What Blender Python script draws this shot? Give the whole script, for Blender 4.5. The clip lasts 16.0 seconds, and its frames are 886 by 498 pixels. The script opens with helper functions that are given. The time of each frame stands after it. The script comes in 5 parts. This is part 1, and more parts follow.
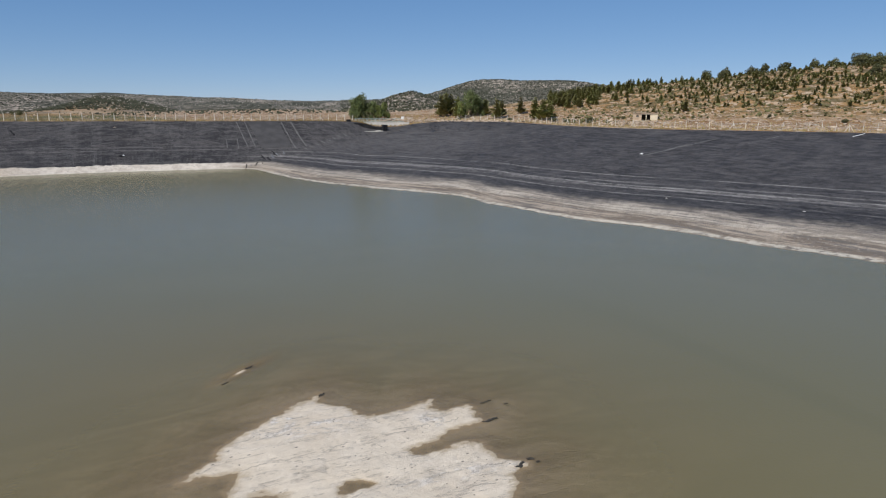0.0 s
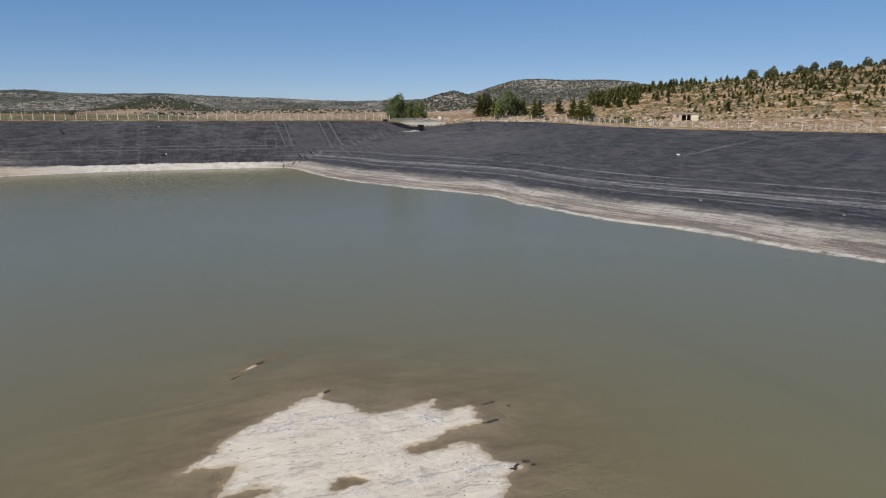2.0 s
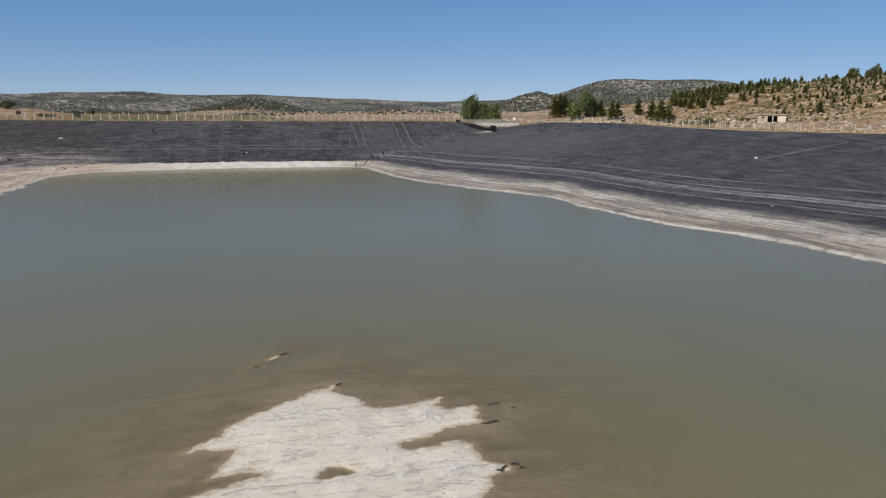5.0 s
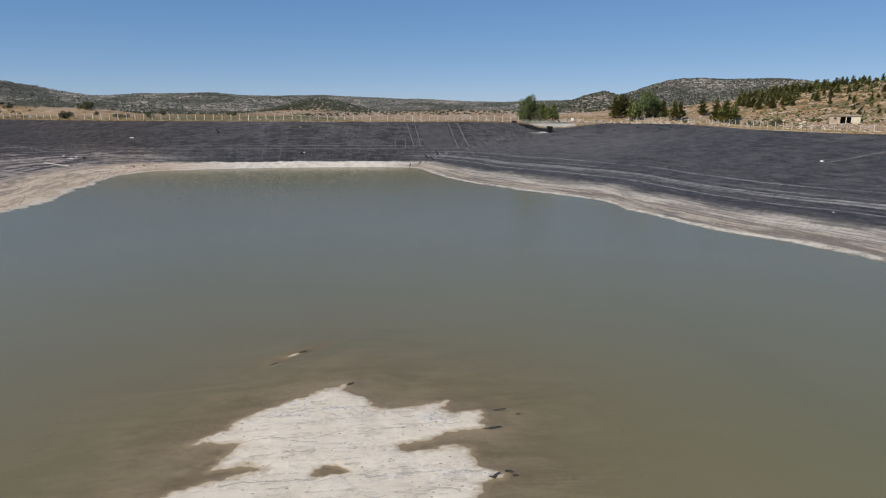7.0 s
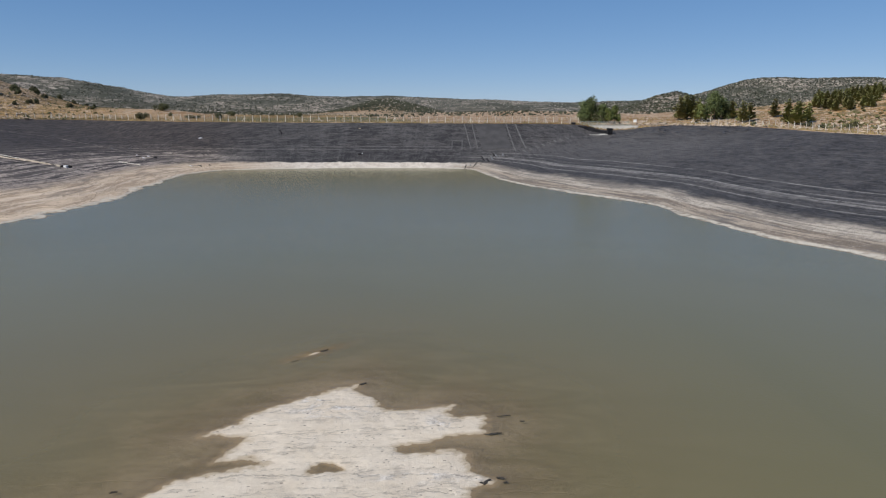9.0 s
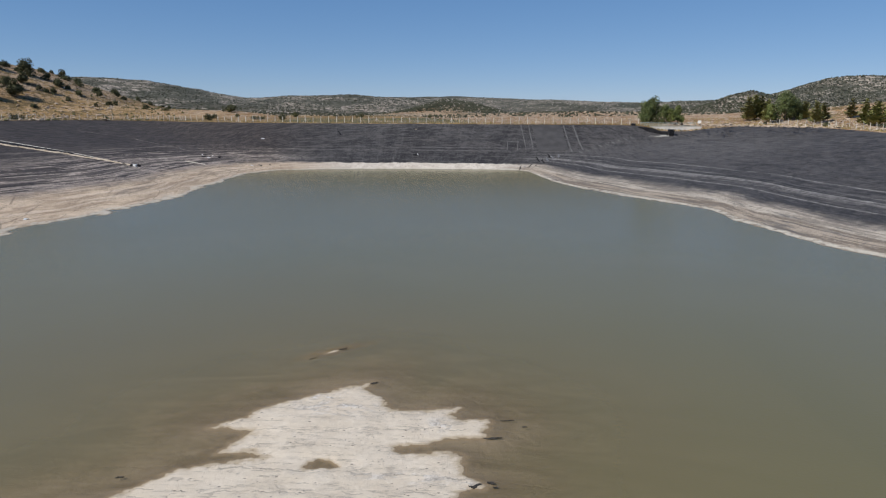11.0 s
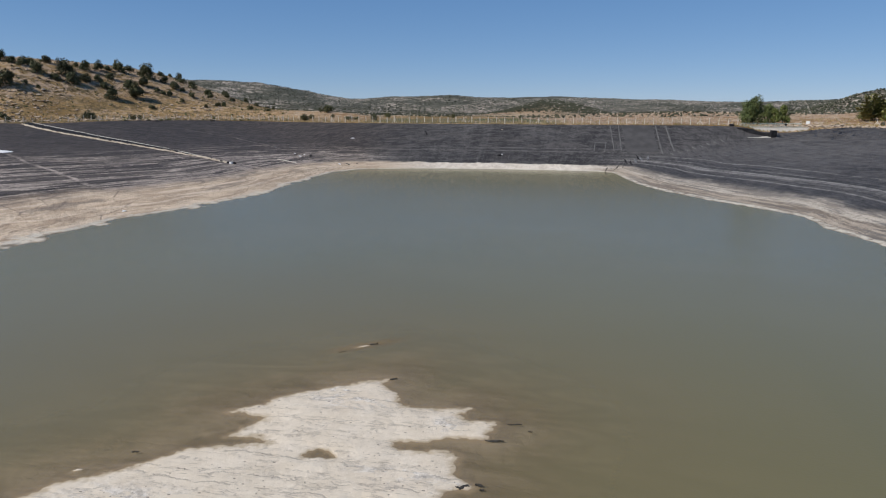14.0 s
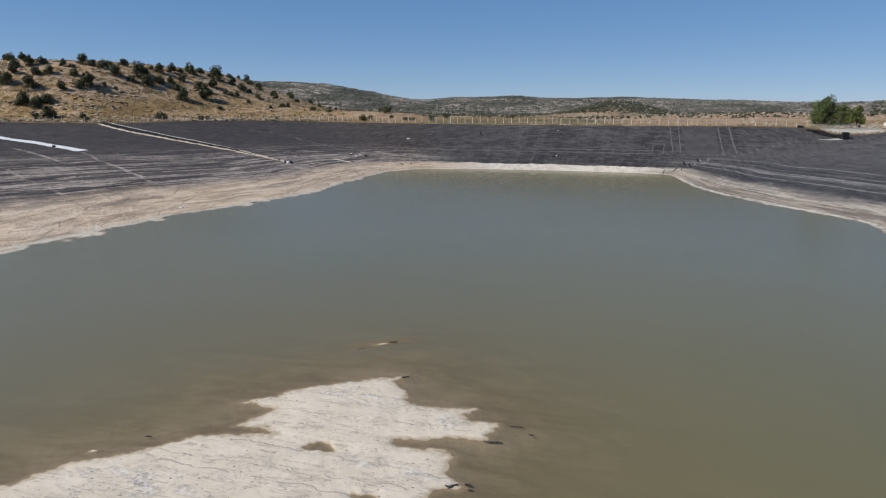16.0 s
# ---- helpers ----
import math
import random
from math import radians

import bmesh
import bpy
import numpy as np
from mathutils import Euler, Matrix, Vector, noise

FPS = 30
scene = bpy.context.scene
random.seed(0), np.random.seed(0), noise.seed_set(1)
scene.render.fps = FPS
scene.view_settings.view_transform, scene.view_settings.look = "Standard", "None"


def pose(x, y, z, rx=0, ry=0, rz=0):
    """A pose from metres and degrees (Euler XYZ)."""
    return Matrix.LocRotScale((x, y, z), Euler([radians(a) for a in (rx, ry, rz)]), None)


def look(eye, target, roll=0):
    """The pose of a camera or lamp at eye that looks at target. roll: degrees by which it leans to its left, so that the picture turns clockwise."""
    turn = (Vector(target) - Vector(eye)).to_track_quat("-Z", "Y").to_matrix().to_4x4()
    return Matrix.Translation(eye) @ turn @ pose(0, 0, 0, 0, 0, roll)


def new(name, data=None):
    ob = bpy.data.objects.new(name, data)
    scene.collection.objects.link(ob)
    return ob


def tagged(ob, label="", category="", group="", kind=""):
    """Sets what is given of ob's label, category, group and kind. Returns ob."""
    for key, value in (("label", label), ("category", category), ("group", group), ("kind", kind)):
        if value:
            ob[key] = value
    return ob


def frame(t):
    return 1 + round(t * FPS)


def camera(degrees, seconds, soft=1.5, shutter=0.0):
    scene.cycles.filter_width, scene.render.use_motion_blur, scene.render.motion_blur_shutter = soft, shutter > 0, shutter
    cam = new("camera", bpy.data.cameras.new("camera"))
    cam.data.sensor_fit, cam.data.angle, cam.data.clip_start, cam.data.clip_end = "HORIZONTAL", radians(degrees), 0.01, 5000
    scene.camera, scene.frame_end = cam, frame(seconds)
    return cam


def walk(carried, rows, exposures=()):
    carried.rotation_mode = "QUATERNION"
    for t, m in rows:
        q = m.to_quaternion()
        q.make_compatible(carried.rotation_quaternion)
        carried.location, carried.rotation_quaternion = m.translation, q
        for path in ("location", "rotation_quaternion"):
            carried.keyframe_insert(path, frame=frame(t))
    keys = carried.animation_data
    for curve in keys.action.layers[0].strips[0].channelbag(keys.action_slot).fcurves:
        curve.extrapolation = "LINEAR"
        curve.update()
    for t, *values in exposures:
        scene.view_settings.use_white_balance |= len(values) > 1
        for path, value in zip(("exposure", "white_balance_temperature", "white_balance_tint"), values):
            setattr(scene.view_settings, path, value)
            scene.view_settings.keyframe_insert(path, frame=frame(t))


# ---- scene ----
cam = camera(67.7, 16.0, soft=1.2)
PATH = [
    (0, (-19.317, -33.333, 17.971), (-18.461, -31.573, 17.559), 0.4),
    (0.5, (-18.932, -33.523, 17.973), (-18.093, -31.755, 17.56), 0.4),
    (1, (-18.382, -33.733, 17.989), (-17.571, -31.952, 17.576), 0.4),
    (1.5, (-17.856, -34.024, 18.031), (-17.079, -32.228, 17.619), 0.4),
    (2, (-17.288, -34.291, 18.009), (-16.544, -32.481, 17.596), 0.4),
    (2.5, (-16.694, -34.567, 18.008), (-15.984, -32.743, 17.596), 0.4),
    (3, (-16.073, -34.818, 17.941), (-15.398, -32.981, 17.53), 0.4),
    (3.5, (-15.438, -35.031, 17.872), (-14.8, -33.181, 17.461), 0.5),
    (4, (-14.688, -35.429, 17.938), (-14.09, -33.566, 17.526), 0.5),
    (6.5, (-10.66, -36.674, 18.205), (-10.287, -34.752, 17.792), 0.4),
    (7, (-9.839, -36.829, 18.299), (-9.512, -34.899, 17.885), 0.4),
    (7.5, (-8.998, -36.877, 18.299), (-8.72, -34.94, 17.886), 0.4),
    (8, (-8.145, -37.036, 18.43), (-7.915, -35.093, 18.016), 0.4),
    (8.5, (-7.291, -37.443, 18.638), (-7.109, -35.495, 18.223), 0.4),
    (9, (-6.356, -37.58, 18.724), (-6.224, -35.628, 18.31), 0.4),
    (11.5, (-1.897, -37.811, 19.011), (-2.007, -35.858, 18.597), 0.3),
    (12, (-0.989, -37.763, 19.071), (-1.149, -35.813, 18.657), 0.3),
    (12.5, (-0.087, -37.632, 19.076), (-0.295, -35.687, 18.661), 0.2),
    (13, (0.816, -37.647, 19.1), (0.559, -35.707, 18.686), 0.2),
    (13.5, (1.676, -37.556, 19.083), (1.371, -35.624, 18.668), 0.2),
    (14, (2.48, -37.295, 18.902), (2.127, -35.37, 18.488), 0.2),
    (14.5, (3.364, -37.182, 18.829), (2.963, -35.266, 18.416), 0.2),
    (15, (4.211, -36.994, 18.799), (3.763, -35.089, 18.386), 0.2),
    (15.5, (5.087, -36.948, 18.916), (4.594, -35.055, 18.503), 0.3),
    (16, (5.926, -36.788, 18.97), (5.39, -34.906, 18.557), 0.2),
]
walk(cam, [(t, look(eye, target, roll)) for t, eye, target, roll in PATH])

# ---- light ----
SUN_EL, SUN_AZ = 41, -122          # degrees; azimuth clockwise from +y
sd = Vector((math.sin(radians(SUN_AZ)) * math.cos(radians(SUN_EL)), math.cos(radians(SUN_AZ)) * math.cos(radians(SUN_EL)), math.sin(radians(SUN_EL))))
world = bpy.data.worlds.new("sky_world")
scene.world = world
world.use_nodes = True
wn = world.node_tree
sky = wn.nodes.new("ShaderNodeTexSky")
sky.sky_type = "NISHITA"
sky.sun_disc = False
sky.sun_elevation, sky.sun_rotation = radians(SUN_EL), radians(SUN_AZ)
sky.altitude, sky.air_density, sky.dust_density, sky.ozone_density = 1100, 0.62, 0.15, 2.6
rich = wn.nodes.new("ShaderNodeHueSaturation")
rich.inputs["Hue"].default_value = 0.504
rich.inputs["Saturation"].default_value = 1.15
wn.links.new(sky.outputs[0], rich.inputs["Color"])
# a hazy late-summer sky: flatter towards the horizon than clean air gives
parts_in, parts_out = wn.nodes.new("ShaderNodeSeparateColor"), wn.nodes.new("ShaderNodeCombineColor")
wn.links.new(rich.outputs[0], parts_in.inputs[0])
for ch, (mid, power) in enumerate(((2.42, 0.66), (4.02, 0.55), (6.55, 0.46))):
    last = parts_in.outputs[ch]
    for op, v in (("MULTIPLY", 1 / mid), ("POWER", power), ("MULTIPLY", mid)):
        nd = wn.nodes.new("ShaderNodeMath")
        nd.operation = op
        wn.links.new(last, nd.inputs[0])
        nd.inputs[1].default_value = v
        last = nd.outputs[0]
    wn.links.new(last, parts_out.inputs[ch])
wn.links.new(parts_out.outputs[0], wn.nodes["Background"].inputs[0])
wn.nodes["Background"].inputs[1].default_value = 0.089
sun_data = bpy.data.lights.new("sun", "SUN")
sun_data.energy, sun_data.angle, sun_data.color = 4.5, radians(0.53), (1.0, 0.95, 0.87)
sun = new("sun", sun_data)
sun.matrix_world = look(sd * 300, (0, 0, 0))
scene.view_settings.exposure = 0.0


# ---- material helpers ----
class Mat:
    """A small node builder round one Principled shader."""
    def __init__(self, name, rough=0.8, spec=0.3):
        self.m = bpy.data.materials.new(name)
        self.m.use_nodes = True
        self.t = self.m.node_tree
        self.b = self.t.nodes["Principled BSDF"]
        self.b.inputs["Roughness"].default_value = rough
        self.b.inputs["Specular IOR Level"].default_value = spec

    def n(self, kind, **sets):
        node = self.t.nodes.new(kind)
        for k, v in sets.items():
            setattr(node, k, v)
        return node

    def put(self, node, socket, v):
        if isinstance(v, bpy.types.NodeSocket):
            self.t.links.new(v, node.inputs[socket])
        else:
            node.inputs[socket].default_value = v

    def pos(self, scale=(1, 1, 1), turn=0.0, uv=False):
        src = self.n("ShaderNodeUVMap").outputs[0] if uv else self.n("ShaderNodeNewGeometry").outputs["Position"]
        mp = self.n("ShaderNodeMapping")
        self.put(mp, 0, src)
        mp.inputs["Rotation"].default_value = (0, 0, radians(turn))
        mp.inputs["Scale"].default_value = scale
        return mp.outputs[0]

    def noise(self, vec, scale, detail=4.0, rough=0.55, warp=0.0):
        nd = self.n("ShaderNodeTexNoise")
        self.put(nd, "Vector", vec)
        for k, v in (("Scale", scale), ("Detail", detail), ("Roughness", rough), ("Distortion", warp)):
            nd.inputs[k].default_value = v
        return nd.outputs["Fac"]

    def voro(self, vec, scale, feature="F1", out="Distance"):
        nd = self.n("ShaderNodeTexVoronoi", feature=feature)
        self.put(nd, "Vector", vec)
        nd.inputs["Scale"].default_value = scale
        return nd.outputs[out]

    def math(self, op, a, b=0.0):
        nd = self.n("ShaderNodeMath", operation=op)
        self.put(nd, 0, a)
        self.put(nd, 1, b)
        return nd.outputs[0]

    def step(self, v, lo, hi):
        nd = self.n("ShaderNodeMapRange", interpolation_type="SMOOTHSTEP")
        self.put(nd, 0, v)
        self.put(nd, 1, lo)
        self.put(nd, 2, hi)
        return nd.outputs[0]

    def mix(self, f, a, b):
        nd = self.n("ShaderNodeMix", data_type="RGBA")
        for s, v in ((0, f), (6, a), (7, b)):
            if isinstance(v, tuple):
                v = (*v, 1.0)[:4]
            self.put(nd, s, v)
        return nd.outputs[2]

    def xyz(self, uv=False):
        sp = self.n("ShaderNodeSeparateXYZ")
        self.put(sp, 0, self.n("ShaderNodeUVMap").outputs[0] if uv else self.n("ShaderNodeNewGeometry").outputs["Position"])
        return sp.outputs

    def attr(self, name):
        return self.n("ShaderNodeAttribute", attribute_name=name).outputs["Fac"]

    def bump(self, h, strength, dist):
        nd = self.n("ShaderNodeBump")
        self.put(nd, "Height", h)
        nd.inputs["Strength"].default_value = strength
        nd.inputs["Distance"].default_value = dist
        self.t.links.new(nd.outputs[0], self.b.inputs["Normal"])

    def color(self, v):
        self.put(self.b, "Base Color", (*v, 1.0) if isinstance(v, tuple) else v)
        return self


def simple(name, a, b, scale, rough=0.8, spec=0.3, metal=0.0, bump=0.0, vary=0.0):
    """Two tones mixed by noise, with a fine grain."""
    m = Mat(name, rough, spec)
    p = m.pos()
    f = m.step(m.noise(p, scale, 5), 0.3, 0.7)
    c = m.mix(f, a, b)
    if vary:
        r = m.n("ShaderNodeObjectInfo").outputs["Random"]
        hsv = m.n("ShaderNodeHueSaturation")
        m.put(hsv, "Color", c)
        m.put(hsv, "Value", m.math("ADD", m.math("MULTIPLY", r, vary), 1 - vary / 2))
        m.put(hsv, "Hue", m.math("ADD", m.math("MULTIPLY", r, vary * 0.06), 0.5 - vary * 0.03))
        c = hsv.outputs[0]
    m.color(c)
    m.b.inputs["Metallic"].default_value = metal
    if bump:
        m.bump(m.noise(p, scale * 6, 3), bump, 0.03)
    return m.m


# ---- materials ----
def liner_material():
    m = Mat("geotextile_liner", 0.72, 0.25)
    p, (px, py, z) = m.pos(), m.xyz()[:3]
    u, v = m.xyz(uv=True)[:2]

    def level(ku, kz, shift=0.0):
        """Coordinates that run along the contour lines."""
        cb = m.n("ShaderNodeCombineXYZ")
        m.put(cb, 0, m.math("MULTIPLY", u, ku))
        m.put(cb, 1, m.math("MULTIPLY", z, kz))
        cb.inputs[2].default_value = shift
        return cb.outputs[0]

    gentle, warm = m.attr("gentle"), m.attr("warm")
    fine = m.noise(p, 1.3, 7, 0.78)
    broken = m.step(m.noise(p, 0.45, 6, 0.75), 0.40, 0.56)
    patch = m.noise(m.pos((0.11, 0.34, 1), uv=True), 1.0, 6, 0.65, 0.6)
    grain = m.noise(m.pos((0.5, 1.3, 1), uv=True), 1.0, 5, 0.7)
    big = m.noise(p, 0.03, 4, 0.6)
    base = m.mix(m.step(patch, 0.36, 0.66), (0.024, 0.0225, 0.024), (0.058, 0.054, 0.0545))
    base = m.mix(m.math("MULTIPLY", m.step(grain, 0.5, 0.74), 0.75), base, (0.105, 0.10, 0.098))
    base = m.mix(m.math("MULTIPLY", m.step(big, 0.48, 0.7), m.math("SUBTRACT", 0.6, m.math("MULTIPLY", warm, 0.45))), base, (0.092, 0.088, 0.087))
    pan = m.n("ShaderNodeTexWhiteNoise", noise_dimensions="1D")
    m.put(pan, "W", m.math("FLOOR", m.math("DIVIDE", u, 2.9)))
    steep = m.math("SUBTRACT", 1.0, gentle)
    base = m.mix(m.math("MULTIPLY", m.math("MULTIPLY", m.step(pan.outputs[0], 0.2, 1.0), steep), 0.45), base, (0.085, 0.082, 0.083))
    dash = m.step(m.noise(m.pos((0.5, 1.3, 1), uv=True), 1.0, 4, 0.65), 0.52, 0.62)
    base = m.mix(m.math("MULTIPLY", m.math("MULTIPLY", dash, steep), 0.6), base, (0.015, 0.015, 0.018))
    # welded sheet seams and trickle marks down the slope
    seam = m.math("ABSOLUTE", m.math("SUBTRACT", m.math("FRACT", m.math("DIVIDE", u, 5.8)), 0.5))
    seam = m.math("MULTIPLY", m.step(seam, 0.478, 0.5), m.step(m.noise(m.pos((0.21, 0.12, 1), uv=True), 1.0, 3), 0.42, 0.62))
    base = m.mix(m.math("MULTIPLY", m.math("MULTIPLY", seam, m.math("ADD", 0.15, m.math("MULTIPLY", steep, 0.85))), 0.6), base, (0.15, 0.145, 0.14))
    trickle = m.step(m.noise(m.pos((0.55, 0.03, 1), uv=True), 1.0, 5, 0.7), 0.50, 0.66)
    trickle = m.math("MULTIPLY", trickle, m.math("SUBTRACT", 1.0, gentle))
    base = m.mix(m.math("MULTIPLY", trickle, 0.36), base, (0.135, 0.13, 0.125))
    lap = m.math("MULTIPLY", m.step(m.noise(m.pos((0.4, 1.0, 1), uv=True), 1.0, 5, 0.7), 0.5, 0.57), m.math("SUBTRACT", 1.0, gentle))
    base = m.mix(m.math("MULTIPLY", lap, 0.6), base, (0.016, 0.016, 0.018))
    # dried strand lines of earlier water levels
    wob = m.math("ADD", z, m.math("MULTIPLY", m.math("SUBTRACT", m.noise(m.pos((0.02, 0.03, 1), uv=True), 1.0, 3), 0.5), 0.35))
    ramp = m.n("ShaderNodeValToRGB")
    m.put(ramp, 0, m.math("DIVIDE", wob, 10.0))
    els = ramp.color_ramp.elements
    els[0].position, els[1].position = 0.0, 1.0
    els[0].color = els[1].color = (0, 0, 0, 1)
    for pz, c in STRANDS:
        e = els.new(pz / 10)
        e.color = (c, c, c, 1)
    streak = m.step(m.noise(level(0.03, 3.0), 1.0, 8, 0.8), 0.30, 0.60)
    st = m.math("MULTIPLY", m.math("MULTIPLY", m.math("MULTIPLY", ramp.outputs[0], streak), gentle), m.math("ADD", 0.45, m.math("MULTIPLY", broken, 0.55)))
    east = m.math("MULTIPLY", m.math("SUBTRACT", 1.0, warm), gentle)
    band = m.math("MULTIPLY", m.math("MULTIPLY", m.step(z, 2.5, 2.3), m.step(z, 1.4, 1.7)), east)
    base = m.mix(m.math("MULTIPLY", band, 0.45), base, (0.020, 0.020, 0.024))
    base = m.mix(m.math("MULTIPLY", st, m.math("SUBTRACT", 1.0, m.math("MULTIPLY", warm, 0.75))), base, (0.36, 0.34, 0.32))
    def mark(x0, y0, x1, y1, half):
        """A straight drag mark, fading towards its ends."""
        ln = math.hypot(x1 - x0, y1 - y0)
        ex, ey = (x1 - x0) / ln, (y1 - y0) / ln
        across = m.math("SUBTRACT", m.math("ADD", m.math("MULTIPLY", px, -ey), m.math("MULTIPLY", py, ex)), -x0 * ey + y0 * ex)
        across = m.math("ADD", across, m.math("MULTIPLY", m.math("SUBTRACT", m.noise(p, 0.07, 3), 0.5), 3.0))
        along = m.math("SUBTRACT", m.math("ADD", m.math("MULTIPLY", px, ex), m.math("MULTIPLY", py, ey)), x0 * ex + y0 * ey)
        on = m.math("MULTIPLY", m.step(along, -2.0, 3.0), m.step(along, ln + 2, ln - 6))
        return m.math("MULTIPLY", m.step(m.math("ABSOLUTE", across), half, half * 0.3), on)

    # broken pale dust lines on the western slope
    dust = m.math("MULTIPLY", m.step(m.noise(level(0.016, 3.2, 5.0), 1.0, 5, 0.6, 0.1), 0.52, 0.57), m.step(z, 6.5, 3.5))
    ring = m.step(m.math("ABSOLUTE", m.math("SUBTRACT", m.noise(level(0.012, 2.6, 3.0), 1.0, 3, 0.5), 0.5)), 0.030, 0.012)
    ring = m.math("MULTIPLY", ring, m.step(z, 7.5, 4.5))
    haze = m.math("MULTIPLY", m.step(m.noise(level(0.014, 1.1, 8.0), 1.0, 5, 0.6), 0.50, 0.58), m.step(z, 5.0, 2.4))
    drag = m.math("MAXIMUM", mark(-169, 117, -134, 101.5, 0.9), m.math("MAXIMUM", mark(-148, 120.5, -95, 87.5, 0.8), m.math("MAXIMUM", mark(-137, 86, -100, 66.5, 0.8), m.math("MAXIMUM", m.math("MULTIPLY", m.math("MAXIMUM", mark(-146, 205, -121, 196, 0.4), mark(-121, 196, -88, 178, 0.5)), 0.55), mark(-91, 142, -76, 141, 1.2)))))
    drag = m.math("MULTIPLY", drag, m.step(m.noise(p, 0.12, 4, 0.7), 0.34, 0.50))
    lines = m.math("MAXIMUM", m.math("MULTIPLY", m.math("MAXIMUM", m.math("MULTIPLY", dust, 0.72), m.math("MAXIMUM", ring, drag)), m.math("ADD", 0.4, m.math("MULTIPLY", broken, 0.6))), m.math("MULTIPLY", haze, 0.08))
    base = m.mix(m.math("MULTIPLY", m.math("MULTIPLY", lines, m.math("MULTIPLY", warm, gentle)), 0.9), base, (0.53, 0.50, 0.465))
    swept = m.math("MULTIPLY", m.math("MAXIMUM", mark(118, 82.9, 143, 85.2, 0.35), mark(92, 90.0, 121, 93.0, 0.4)), m.step(m.noise(p, 0.3, 4, 0.7), 0.42, 0.55))
    base = m.mix(m.math("MULTIPLY", swept, 0.6), base, (0.26, 0.25, 0.24))
    # thin dark lines between the pale ones
    gap = m.step(m.noise(level(0.008, 8.0, 12.0), 1.0, 4, 0.55), 0.53, 0.57)
    gap = m.math("MULTIPLY", m.math("MULTIPLY", gap, m.step(z, 4.8, 4.2)), m.math("MULTIPLY", east, m.step(z, 1.7, 2.2)))
    base = m.mix(m.math("MULTIPLY", gap, 0.75), base, (0.022, 0.022, 0.025))
    weave = m.step(m.noise(m.pos((0.22, 0.75, 1), turn=35, uv=True), 1.0, 5, 0.65), 0.51, 0.57)
    weave = m.math("MULTIPLY", m.math("MULTIPLY", weave, warm), m.step(m.math("ADD", z, m.math("MULTIPLY", m.step(py, 170.0, 190.0), 6.0)), 7.0, 10.0))
    base = m.mix(m.math("MULTIPLY", weave, 0.65), base, (0.017, 0.017, 0.020))
    # grey dust settled in the corner below the inlet
    far_off = m.math("SQRT", m.math("ADD", m.math("POWER", m.math("SUBTRACT", px, 72.0), 2.0), m.math("POWER", m.math("SUBTRACT", py, 176.0), 2.0)))
    settled = m.math("MULTIPLY", m.step(m.math("ADD", far_off, m.math("MULTIPLY", m.noise(p, 0.12, 6, 0.7), 30.0)), 62.0, 28.0), m.step(z, 3.0, 5.0))
    base = m.mix(m.math("MULTIPLY", settled, 0.6), base, (0.115, 0.108, 0.104))
    mott = m.step(m.noise(m.pos((0.10, 0.34, 1), turn=-16), 1.0, 8, 0.8, 0.5), 0.48, 0.58)
    base = m.mix(m.math("MULTIPLY", m.math("MULTIPLY", mott, m.step(z, 4.4, 5.2)), m.math("SUBTRACT", 0.5, m.math("MULTIPLY", warm, 0.28))), base, (0.115, 0.105, 0.101))
    swirl = m.step(m.noise(m.pos((0.05, 0.19, 1), turn=-24), 1.0, 8, 0.8, 0.6), 0.50, 0.57)
    base = m.mix(m.math("MULTIPLY", m.math("MULTIPLY", swirl, m.step(z, 4.2, 5.0)), 0.4), base, (0.016, 0.015, 0.016))
    for lz in (5.3, 6.2):
        old = m.math("MULTIPLY", m.step(m.math("ABSOLUTE", m.math("SUBTRACT", wob, lz)), 0.14, 0.05), m.math("MULTIPLY", steep, m.math("ADD", 0.3, broken)))
        base = m.mix(m.math("MULTIPLY", old, 0.35), base, (0.22, 0.21, 0.205))
    # silt below the last high water
    edge = m.math("ADD", m.math("MULTIPLY", m.math("SUBTRACT", m.noise(level(0.05, 0.5), 1.0, 6, 0.65), 0.5), 1.3), m.math("MULTIPLY", m.math("SUBTRACT", m.noise(p, 0.8, 4), 0.5), 0.5))
    top = m.math("ADD", m.math("MULTIPLY", warm, 0.40), m.math("MULTIPLY", m.math("SUBTRACT", 1.0, gentle), 0.28))
    lv = m.math("SUBTRACT", m.math("SUBTRACT", z, edge), top)
    soft = m.math("ADD", 1.42, m.math("MULTIPLY", gentle, 0.55))
    silt = m.step(lv, soft, m.math("SUBTRACT", 1.34, m.math("MULTIPLY", gentle, 0.25)))
    s1 = m.noise(level(0.045, 4.0, 2.0), 1.0, 7, 0.7)
    s2 = m.noise(p, 0.55, 6, 0.7)
    mud = m.mix(m.step(s1, 0.45, 0.55), (0.18, 0.145, 0.112), (0.39, 0.325, 0.255))
    upper = m.step(m.math("ADD", z, m.math("MULTIPLY", m.math("SUBTRACT", s1, 0.5), 0.9)), 0.75, 1.0)
    mud = m.mix(upper, mud, m.mix(m.step(s1, 0.44, 0.56), (0.28, 0.24, 0.195), (0.49, 0.43, 0.355)))
    hatch = m.step(m.noise(m.pos((0.8, 0.10, 1), turn=20, uv=True), 1.0, 4, 0.6), 0.55, 0.68)
    mud = m.mix(m.math("MULTIPLY", hatch, 0.5), mud, (0.20, 0.175, 0.15))
    mud = m.mix(m.math("SUBTRACT", 1.0, gentle), mud, m.mix(m.step(s2, 0.35, 0.65), (0.49, 0.43, 0.36), (0.67, 0.61, 0.53)))
